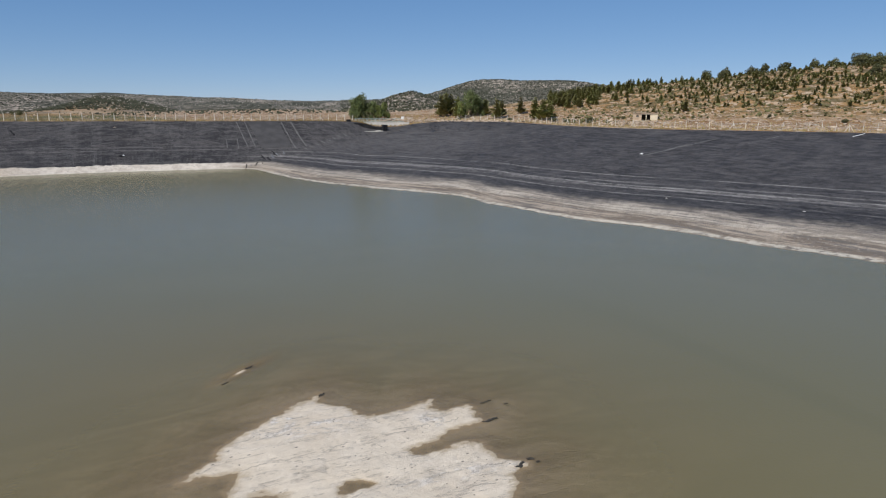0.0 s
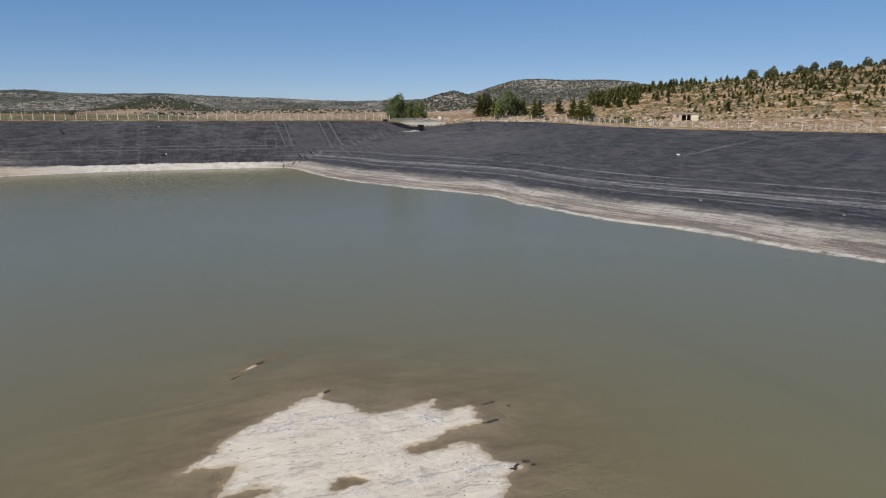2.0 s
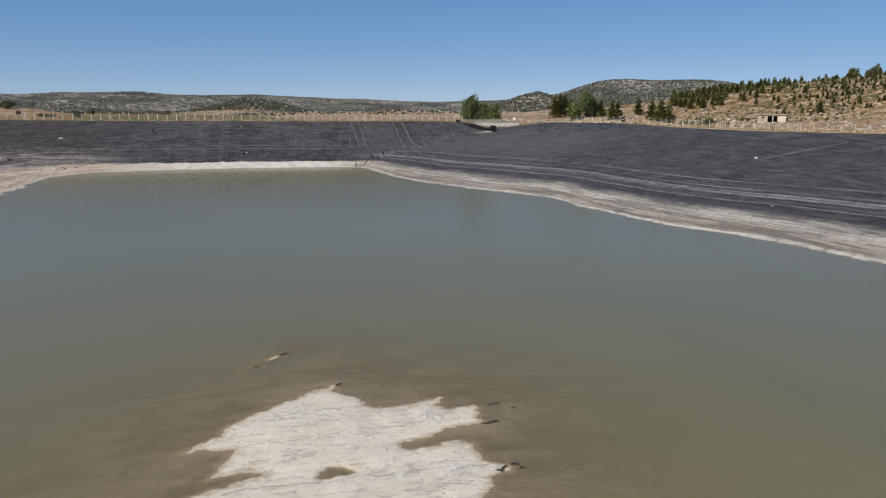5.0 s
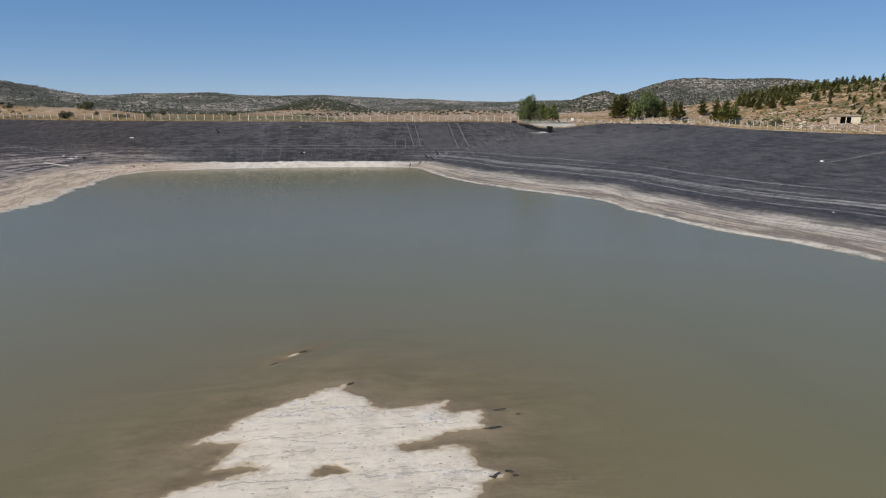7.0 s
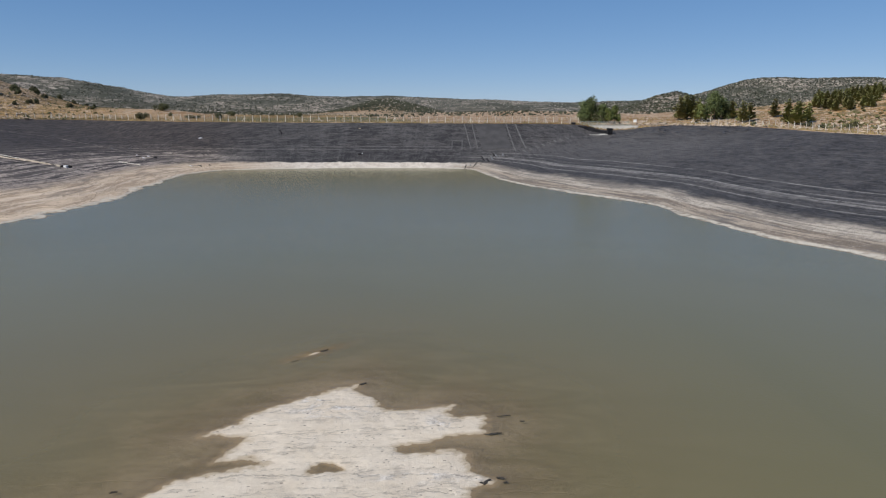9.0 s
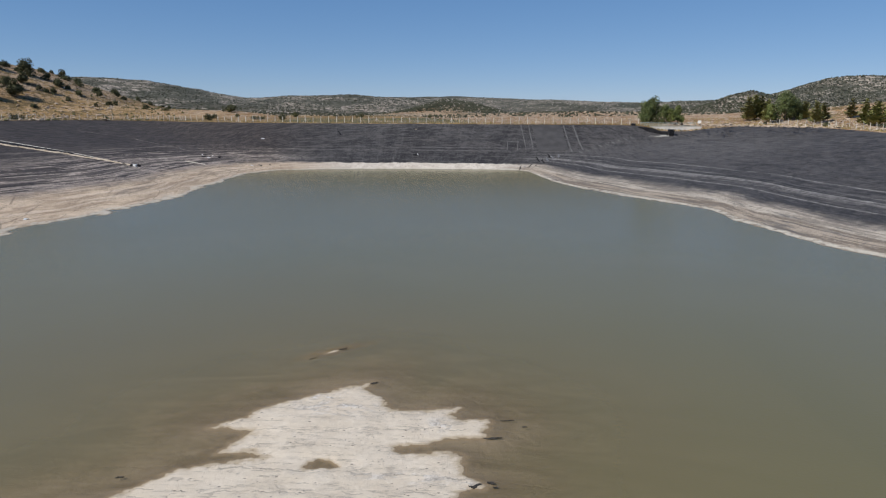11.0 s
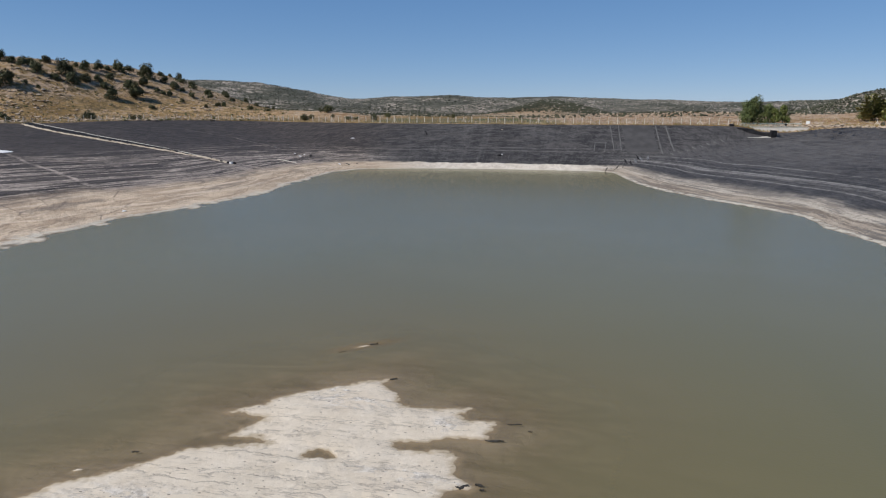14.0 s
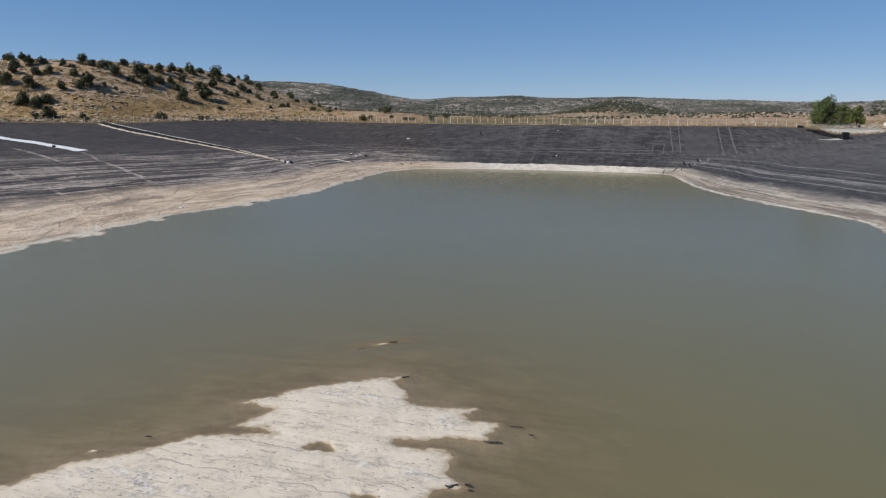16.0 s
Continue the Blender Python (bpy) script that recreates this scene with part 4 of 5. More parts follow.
for az, r, s in ((28.2, 306, 1.02), (28.8, 310, 0.9)):
    POPLAR.put(*polar(az, r), s, rnd.uniform(0, 360), label="tall leafy green tree among the pines")
# plantation in close rows up the slope, then only along the crest
for i in range(34):
    for j in range(13):
        az = 34.9 + i * 0.38 + rnd.uniform(-0.14, 0.14)
        front, back = 322 - (az - 34.6) * 5.0, 401 + max(0, az - 38.5) * 13
        r = front + (back - front) * j / 12 + rnd.uniform(-2.5, 2.5)
        dense = 0.75 - 0.35 * (j == 0) if i < 11 else 0.8 if j > 9 else 0.65 if i < 15 and j > 5 else 0.22 if i < 17 else 0.04
        if rnd.random() < dense:
            PINE.put(*polar(az, r), rnd.uniform(0.55, 0.95) * (1 - 0.01 * max(0, i - 15)), rnd.uniform(0, 360))
# saplings over the stony slope
for k in range(298):
    az, r = 44.5 + 18 * rnd.random() ** 0.9, 268 + 115 * rnd.random() ** 0.9
    SAPLING.put(*polar(az, r), rnd.uniform(0.4, 0.95), rnd.uniform(0, 360))


def sapling_field():
    """The rest of the young pines, too many to set out one by one."""
    rng = np.random.default_rng(44)
    vs, fs = [], []
    for _ in range(620):
        x, y = polar(rng.uniform(42, 63), rng.uniform(262, 385))
        z0, h = drop(T_GROUND, x, y), rng.uniform(0.8, 2.2)
        for q in range(42):
            t = (q + 0.5) / 42
            w = 2.4 * q + rng.random()
            rr = 0.34 * h * (1 - t) ** 0.6 * (0.7 + 0.5 * rng.random()) + 0.04
            c = np.array([x + 0.6 * rr * math.cos(w), y + 0.6 * rr * math.sin(w), z0 + h * (0.08 + 0.9 * t)])
            a = np.array([math.cos(w), math.sin(w), 0.5]) * (0.6 * rr + 0.06)
            b = np.array([-math.sin(w), math.cos(w), rng.normal() * 0.4]) * (0.45 * rr + 0.06)
            i = len(vs)
            vs += [c - a * 0.7, c + b, c + a, c - b]
            fs.append((i, i + 1, i + 2, i + 3))
    return tagged(new("sapling_stand", mesh("sapling_stand", vs, fs, M_PINE)), "small green pines in loose rows over the slope", "saplings", kind="stuff")


sapling_field()
# older trees along its crest
for az, r, s in ((47.0, 395, 1.0), (48.3, 390, 0.9), (50.2, 392, 1.0), (51.0, 385, 0.85), (52.4, 392, 1.05), (54.4, 385, 0.9), (55.6, 394, 1.0), (57.0, 380, 1.1), (57.6, 392, 1.2),
                 (58.3, 385, 1.15), (58.9, 396, 1.25), (59.6, 388, 1.2), (60.4, 395, 1.3), (61.3, 384, 1.2), (62.3, 390, 1.3), (58.2, 330, 0.85), (48.0, 360, 0.6)):
    OAK.put(*polar(az, r), s, rnd.uniform(0, 360))
# oaks on the western hill: place and width of the crown
CREST_OAKS = [
    (-286, 234, 6.2), (-284, 240, 5.0), (-272, 232, 5.3), (-276, 228, 5.3), (-274, 243, 4.2), (-270, 245, 3.0), (-272, 254, 6.2), (-267, 255, 4.9), (-262, 256, 5.5),
    (-262, 261, 4.9), (-253, 255, 7.1), (-261, 271, 5.0), (-263, 238, 4.7), (-246, 258, 4.7), (-248, 266, 8.4), (-248, 271, 5.5), (-253, 282, 3.1), (-239, 270, 6.6),
    (-248, 282, 6.2), (-240, 262, 7.1), (-246, 290, 6.9), (-245, 296, 3.8),
]
SPUR_OAKS = [
    (-236, 276, 4.8), (-236, 285, 4.3), (-241, 300, 7.6), (-245, 314, 5.3), (-230, 309, 9.5), (-235, 310, 3.9), (-223, 295, 6.8), (-242, 340, 4.1), (-223, 314, 5.1),
    (-214, 309, 5.6), (-252, 366, 2.9), (-211, 312, 3.1), (-219, 336, 5.3), (-208, 334, 5.2), (-200, 322, 4.4), (-185, 303, 3.6), (-183, 306, 3.0), (-187, 294, 2.3),
    (-211, 362, 4.2), (-203, 354, 3.4), (-252, 234, 9.1),
]
SLOPE_OAKS = [
    (-248, 241, 2.9), (-257, 224, 5.1), (-253, 230, 4.0), (-269, 218, 7.4), (-254, 212, 6.0), (-263, 207, 6.1), (-257, 210, 5.0), (-255, 206, 5.4), (-240, 199, 6.7),
    (-226, 203, 3.6), (-206, 228, 5.2), (-222, 266, 6.9), (-225, 285, 6.6), (-216, 278, 9.5), (-204, 272, 3.4), (-200, 293, 3.0), (-202, 306, 3.7), (-215, 294, 3.6),
    (-212, 295, 3.0), (-243, 243, 2.3), (-230, 272, 4.8), (-209, 296, 3.6), (-300, 236, 6.0), (-281, 216, 6.5), (-289, 229, 5.0), (-262, 206, 7.4),
]
for x, y, w in CREST_OAKS + SPUR_OAKS + SLOPE_OAKS + [(-226, 388, 4.5), (-218, 402, 4.0), (-196, 372, 3.2), (-188, 380, 2.8), (-231, 345, 5.0), (-240, 356, 5.5)]:
    OAK.put(x, y, w / 6.8, rnd.uniform(0, 360))
k = 0
while k < 34:
    az, r = rnd.uniform(-62, -47), rnd.uniform(335, 440)
    x, y = 6 + r * math.sin(radians(az)), -37 + r * math.cos(radians(az))
    if drop(T_GROUND, x, y) > 16:
        OAK.put(x, y, rnd.uniform(0.5, 1.15), rnd.uniform(0, 360))
        k += 1
# bushes near the rim and over the plain
for x, y, s in ((-181, 224, 1.3), (-196, 219, 0.9), (-221, 200, 1.0), (-244, 196, 1.4), (-108.3, 238.5, 1.5), (-118, 292, 1.8), (-117, 285, 1.6), (-108, 270, 0.8), (-94, 252.5, 0.95), (-91, 253, 0.9), (-80, 247.5, 1.25), (-84, 282, 1.3), (-60, 330, 1.3),
                (-130, 320, 1.5), (-150, 290, 1.0), (-20, 300, 0.8), (140, 168, 0.8), (128, 176, 1.1), (-165, 300, 1.2), (108, 214, 0.7), (97, 222, 0.8), (-115, 262, 1.0), (132, 160, 0.9), (126, 165, 0.8), (150, 163, 0.7), (172, 118, 0.6), (178, 96, 0.7), (118, 190, 0.8), (160, 138, 0.5)):
    BUSH.put(x, y, s, rnd.uniform(0, 360))


def blob_field(name, spots, mat, rng, label, category):
    """Low lumpy clumps, all in one mesh."""
    v0 = np.array([(1, 0, 0), (0, 1, 0), (-1, 0, 0), (0, -1, 0), (0.7, 0.7, 0.6), (-0.7, 0.7, 0.6), (-0.7, -0.7, 0.6), (0.7, -0.7, 0.6), (0, 0, 1.1), (0, 0, -0.5)])
    f0 = np.array([(0, 1, 4), (1, 2, 5), (2, 3, 6), (3, 0, 7), (4, 1, 5), (5, 2, 6), (6, 3, 7), (7, 0, 4), (4, 5, 8), (5, 6, 8), (6, 7, 8), (7, 4, 8), (1, 0, 9), (2, 1, 9), (3, 2, 9), (0, 3, 9)])
    n = len(v0)
    vs, fs = [], []
    for k, (x, y, z, w, h) in enumerate(spots):
        sc = 1 + 0.35 * rng.normal(size=(n, 1))
        vs.append(v0 * sc * (w, w * (0.7 + 0.5 * rng.random()), h) + (x, y, z + h * 0.35))
        fs.append(f0 + k * n)
    ob = new(name, mesh(name, np.concatenate(vs).tolist(), np.concatenate(fs).tolist(), mat))
    return tagged(ob, label, category, kind="stuff")


rg = np.random.default_rng(5)
spots = []
while len(spots) < 8500:
    az, r = rg.uniform(-55, 62), 620 * (1 + 3.2 * rg.random() ** 1.3)
    x, y = r * math.sin(radians(az)), r * math.cos(radians(az))
    if fbm(x, y, 0.006, 4, 11.0) + 1.0 * hill(x, y, -47, 1395, 60, 60) < rg.normal() * 0.3 - 0.02:
        continue
    w = rg.uniform(0.5, 1.3) * (1 + r / 3000)
    spots.append((x, y, drop(T_GROUND, x, y), w, w * 0.75))
for _ in range(2600):
    a, q = rg.uniform(0, 2 * math.pi), rg.random() ** 0.6
    x, y = -30 + 125 * q * math.cos(a), 1340 + 95 * q * math.sin(a)
    w = rg.uniform(0.9, 2.0)
    spots.append((x, y, drop(T_GROUND, x, y), w, w * 0.8))
for _ in range(12000):
    az, r = rg.uniform(17, 43), rg.uniform(1250, 2100)
    x, y = r * math.sin(radians(az)), r * math.cos(radians(az))
    w = rg.uniform(1.0, 2.5)
    spots.append((x, y, drop(T_GROUND, x, y), w, w * 0.8))
for _ in range(9500):
    az, r = rg.uniform(-40, -3), rg.uniform(1250, 2250)
    x, y = r * math.sin(radians(az)), r * math.cos(radians(az))
    if fbm(x, y, 0.008, 3, 31.0) > rg.normal() * 0.35 - 0.1:
        w = rg.uniform(0.8, 1.9)
        spots.append((x, y, drop(T_GROUND, x, y), w, w * 0.85))
for _ in range(1500):
    az, r = rg.uniform(-34, 24), 380 + 770 * rg.random() ** 0.5
    x, y = r * math.sin(radians(az)), r * math.cos(radians(az))
    w = 0.35 + 0.9 * rg.random() ** 2 + r / 2000
    spots.append((x, y, drop(T_GROUND, x, y), w, w * 0.85))
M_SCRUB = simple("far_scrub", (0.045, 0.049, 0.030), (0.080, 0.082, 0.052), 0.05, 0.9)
for _ in range(900):
    x, y = 160 + 140 * rg.normal(), 770 + 50 * rg.normal()
    w = 0.5 + 1.4 * rg.random() ** 2
    spots.append((x, y, drop(T_GROUND, x, y), w, w * 0.9))
# scrub past 1650 m is painted paler: distance haze put into its colour
M_HAZED_SCRUB = simple("hazed_ridge_scrub", (0.055, 0.060, 0.043), (0.095, 0.096, 0.072), 0.05, 0.9)
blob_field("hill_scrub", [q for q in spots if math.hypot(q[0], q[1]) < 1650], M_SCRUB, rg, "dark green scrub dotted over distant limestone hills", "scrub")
blob_field("hazed_ridge_scrub", [q for q in spots if math.hypot(q[0], q[1]) >= 1650], M_HAZED_SCRUB, rg, "scrub dotted over the far ridge, its colour paled for haze", "scrub")
spots = []
for k in range(18500):
    az, r = (rg.uniform(-42, 18) if k < 9500 else rg.uniform(17, 44)), rg.uniform(1250, 2150)
    x, y = r * math.sin(radians(az)), r * math.cos(radians(az))
    if fbm(x, y, 0.007, 4, 41.0) > rg.normal() * 0.25 - (0.0 if k < 9500 else 0.1):
        w = (0.45 if k < 9500 else 0.6) + 1.1 * rg.random() ** 1.8
        spots.append((x, y, drop(T_GROUND, x, y), w, w * 0.85))
for _ in range(260):
    x, y = -40 + 55 * rg.normal(), 1370 + 30 * rg.normal()
    w = 0.6 + 1.1 * rg.random() ** 1.7
    spots.append((x, y, drop(T_GROUND, x, y), w, w * 0.85))
M_CRAG = simple("grey_limestone", (0.32, 0.285, 0.245), (0.48, 0.435, 0.38), 0.05, 0.9)
blob_field("hill_crags", spots, M_CRAG, rg, "grey limestone outcrops over distant scrubby hills", "rocks")
spots = []
for _ in range(4200):
    if rg.random() < 0.6:
        x, y = 150 + 140 * rg.normal(), 770 + 50 * rg.normal()
        w = 0.4 + 1.3 * rg.random() ** 3
    else:
        x, y = 60 + 50 * rg.normal(), 225 + 160 * rg.random()
        w = 0.15 + 0.5 * rg.random() ** 3
    spots.append((x, y, drop(T_GROUND, x, y) - 0.05, w, w * 0.6))
for _ in range(1500):
    i = int(rg.integers(26, 9 * 26))
    out = (Vector((RING[i][2], RING[i][3])) - CENTRE).normalized()
    d = 7 + 45 * rg.random()
    x, y = RING[i][2] + out.x * d + rg.normal(), RING[i][3] + out.y * d + rg.normal()
    w = 0.15 + 0.55 * rg.random() ** 3
    spots.append((x, y, drop(T_GROUND, x, y) - 0.05, w, w * 0.6))
while len(spots) < 14500:
    if rg.random() < 0.75:
        x, y = polar(rg.uniform(20, 63), 235 + 185 * rg.random() ** 1.4)
    else:
        x, y = polar(rg.uniform(-52, -20), rg.uniform(300, 520))
    if fbm(x, y, 0.03, 4, 21.0) < rg.normal() * 0.25:
        continue
    w = 0.13 + 0.5 * rg.random() ** 4
    spots.append((x, y, drop(T_GROUND, x, y) - 0.05, w, w * 0.6))
while len(spots) < 17800:
    x, y = polar(rg.uniform(-50, -26), rg.uniform(285, 420))
    if fbm(x, y, 0.035, 4, 27.0) > rg.normal() * 0.22:
        w = 0.18 + 0.75 * rg.random() ** 3
        spots.append((x, y, drop(T_GROUND, x, y) - 0.05, w, w * 0.5))
blob_field("field_stones", spots, M_ROCK, rg, "pale limestone rocks scattered over dry slopes", "rocks")


spots = []
while len(spots) < 2600:
    x, y = polar(rg.uniform(36, 63), rg.uniform(245, 400))
    w = 0.25 + 0.5 * rg.random() ** 2
    spots.append((x, y, drop(T_GROUND, x, y) - 0.05, w, w * 0.9))
while len(spots) < 3900:
    x, y = polar(rg.uniform(-52, -20), rg.uniform(285, 480))
    w = 0.18 + 0.45 * rg.random() ** 2
    spots.append((x, y, drop(T_GROUND, x, y) - 0.05, w, w * 0.9))
M_SHRUB = simple("olive_shrubs", (0.085, 0.085, 0.035), (0.15, 0.14, 0.06), 0.3, 0.9)
blob_field("low_shrubs", spots, M_SHRUB, rg, "small olive-green shrubs over the stony slopes", "shrubs")


def dry_grass():
    """Tufts of a few blades over the verge and slopes outside the rim."""
    vs, fs = [], []
    for _ in range(9000):
        i = int(rg.integers(0, 24 * 26))
        _, _, rx, ry, rz, _ = RING[i]
        out = (Vector((rx, ry)) - CENTRE).normalized()
        d = 0.8 + 70 * rg.random() ** 2
        x, y = rx + out.x * d + rg.normal(), ry + out.y * d + rg.normal()
        z = drop(T_GROUND, x, y)
        h = rg.uniform(0.2, 0.6)
        for _ in range(3):
            w = rg.uniform(0, math.pi)
            dx, dy = 0.16 * math.cos(w), 0.16 * math.sin(w)
            lx, ly = rg.normal(size=2) * 0.15
            k = len(vs)
            vs += [(x - dx, y - dy, z - 0.05), (x + dx, y + dy, z - 0.05), (x + lx, y + ly, z + h)]
            fs.append((k, k + 1, k + 2))
    m = simple("straw_blades", (0.24, 0.19, 0.08), (0.42, 0.32, 0.15), 0.15, 0.9)
    return tagged(new("dry_grass", mesh("dry_grass", vs, fs, m)), "straw-coloured dry grass tufts along the rim", "grass", kind="stuff")


dry_grass()


# ---- fence round the rim ----
def rim_line(i0, i1, off, step):
    """Points along the rim, that far outside it, evenly spaced."""
    pts = []
    for sx, sy, rx, ry, rz, sag in RING[i0:i1]:
        out = (Vector((rx, ry)) - CENTRE).normalized()
        pts.append((rx + out.x * off, ry + out.y * off))
    pts = np.array(pts)
    cum = np.r_[0, np.cumsum(np.hypot(*np.diff(pts, axis=0).T))]
    return [(float(np.interp(s, cum, pts[:, 0])), float(np.interp(s, cum, pts[:, 1]))) for s in np.arange(0, cum[-1], step)]


def fence(i0, i1, label, thick=0.10):
    line = rim_line(i0, i1, 4.2, 3.1)
    if len(line) < 3:
        return
    places = [Vector((x, y, drop(T_GROUND, x, y))) for x, y in line]
    ob = thing("wire_fence", Matrix.Translation(places[0]), label, "fence", "fences round the reservoir")
    bm = bmesh.new()
    add_box(bm, thick, thick, 2.4, Matrix.Translation((0, 0, 0.9)), 0.015)
    add_box(bm, thick * 0.85, thick * 0.85, 0.5, Matrix.Translation((0.13, 0, 2.24)) @ Matrix.Rotation(radians(38), 4, "Y"), 0.012)
    me = bpy.data.meshes.new("post")
    bm.to_mesh(me)
    bm.free()
    me.materials.append(M_POST)
    sv, sf = tube([(0, 0, 1.75), (1.25, 0, -0.2)], 0.06, 5)
    strut = mesh("brace", sv, sf, M_POST)
    for k, p in enumerate(places):
        ahead = places[min(k + 1, len(places) - 1)] - places[max(k - 1, 0)]
        w = math.atan2(ahead.y, ahead.x)
        q = part("post", me, None, ob)
        q.matrix_local = Matrix.Translation(p - places[0]) @ Matrix.Rotation(w + math.pi / 2 + rnd.uniform(-0.1, 0.1), 4, "Z") @ Matrix.Rotation(rnd.uniform(-0.03, 0.03), 4, "X")
        if k % 9 == 4:
            for turn in (0, math.pi):
                b = part("brace", strut, None, ob)
                b.matrix_local = Matrix.Translation(p - places[0]) @ Matrix.Rotation(w + turn, 4, "Z")
    for h in (0.35, 0.75, 1.15, 1.5, 1.85):
        v, f = tube([p - places[0] + Vector((0, 0, h)) for p in places], 0.018, 4)
        part("wire", mesh("wire", v, f, M_WIRE), None, ob, "thin galvanised wire strand")


fence(0, 9 * 26, "pale-posted wire fence along the stony eastern rim", 0.11)
fence(13 * 26 - 2, 17 * 26, "pale-posted wire fence along the dam crest", 0.19)
fence(17 * 26 + 3, 23 * 26, "pale-posted wire fence below the oak-dotted hill", 0.15)


M_LINER_PALE = simple("dusty_membrane", (0.085, 0.083, 0.08), (0.15, 0.145, 0.14), 0.6, 0.8)


M_PARAPET = simple("whitewashed_concrete", (0.58, 0.55, 0.50), (0.70, 0.67, 0.62), 0.5, 0.85)


# ---- inlet on the rim with its railing ----
def inlet():
    """A channel let into the rim: a membrane-clad side wall running back from a block, a pale parapet and its railing."""
    ox, oy = 68.0, 212.0
    ob = thing("inlet_structure", pose(ox, oy, 0), "concrete inlet channel with black membrane draped over its side wall", "inlet")
    m = Matrix.Translation
    ax, ay, bx, by = 59.3 - ox, 204.5 - oy, 69.7 - ox, 199.8 - oy
    bm = bmesh.new()
    prof = [(0.0, 13.15), (0.16, 13.05), (0.32, 12.9), (0.44, 12.6), (0.56, 12.15), (0.68, 11.75), (0.8, 11.6), (0.96, 11.6), (0.96, 9.0), (0.0, 9.0)]
    a = [bm.verts.new((ax + (bx - ax) * t, ay + (by - ay) * t + 0.12 * math.sin(17 * t), z)) for t, z in prof]
    b = [bm.verts.new((ax + (bx - ax) * t + 0.4, ay + (by - ay) * t + 0.1, z - 0.03)) for t, z in prof]
    bm.faces.new(a)
    bm.faces.new(b[::-1])
    for i in range(len(prof)):
        j = (i + 1) % len(prof)
        bm.faces.new((a[j], a[i], b[i], b[j]))
    part("membrane_wall", bm, M_RUBBER, ob, "black membrane sheet sagging over the side wall")
    part("front_block", box_mesh(1.75, 1.9, 3.0, m((bx - 0.2, by - 0.3, 11.0)) @ Matrix.Rotation(radians(3), 4, "Y"), 0.08), M_RUBBER, ob, "black-wrapped block")
    part("cover_block", box_mesh(1.5, 1.2, 1.0, m((58.0 - ox, 206.6 - oy, 13.8)), 0.1), M_RUBBER, ob, "small black-wrapped block")
    px0, py0, px1, py1 = 60.6 - ox, 207.2 - oy, 82.5 - ox, 206.6 - oy
    ln, w = math.hypot(px1 - px0, py1 - py0), math.atan2(py1 - py0, px1 - px0)
    mid = m(((px0 + px1) / 2, (py0 + py1) / 2, 0)) @ Matrix.Rotation(w, 4, "Z")
    part("parapet", box_mesh(ln, 0.34, 2.6, mid @ m((0, 0, 11.95)), 0.04), M_PARAPET, ob, "pale concrete parapet")
    part("coping", box_mesh(ln + 0.2, 0.46, 0.09, mid @ m((0, 0, 13.295)), 0.02), M_CONC, ob)
    part("channel_floor", box_mesh(ln - 1, 5.0, 0.3, mid @ m((-0.5, 2.7, 12.4))), M_CONC, ob)
    part("flap", box_mesh(0.9, 0.08, 0.6, m((74.6 - ox, 204.2 - oy, drop(T_GROUND, 74.6, 204.2) + 0.2)) @ Matrix.Rotation(radians(24), 4, "Y"), 0.02), M_RUBBER, ob, "loose black membrane flap")
    for x, y, ln2, lift, mat in ((64.6, 198.6, 8.0, 0.05, M_CONC), (62.8, 196.6, 6.0, 0.0, M_LINER_PALE), (67.0, 199.6, 2.0, 0.05, M_CONC)):
        z = drop(T_LINER, x, y)
        part("sill", box_mesh(ln2, 0.34, 0.3, m((x - ox, y - oy, z + lift)) @ Matrix.Rotation(radians(-6), 4, "Z") @ Matrix.Rotation(radians(-2), 4, "Y"), 0.04), mat, ob)
    rail = thing("railing", pose(ox, oy, 13.34) @ mid, "pale green painted steel railing on the inlet parapet", "railing")
    half = ln / 2
    for h in (0.15, 0.7, 1.25):
        v, f = tube([(-half + 0.1, 0, h), (half - 2.4, 0, h)], 0.05, 6)
        part("rail", mesh("rail", v, f, M_RAIL), None, rail)
    v, f = tube([(0, 0, -0.02), (0, 0, 1.27)], 0.06, 6)
    me = mesh("post", v, f, M_RAIL)
    run = ln - 2.5
    for k in range(13):
        q = part("post", me, None, rail)
        q.location = (-half + 0.1 + k * run / 12, 0, 0)
    v, f = tube([(0, 0, 0.13), (0, 0, 1.25)], 0.022, 5)
    me = mesh("baluster", v, f, M_RAIL)
    for k in range(12 * 5):
        if k % 5:
            q = part("baluster", me, None, rail)
            q.location = (-half + 0.1 + k * run / 60, 0, 0)


inlet()


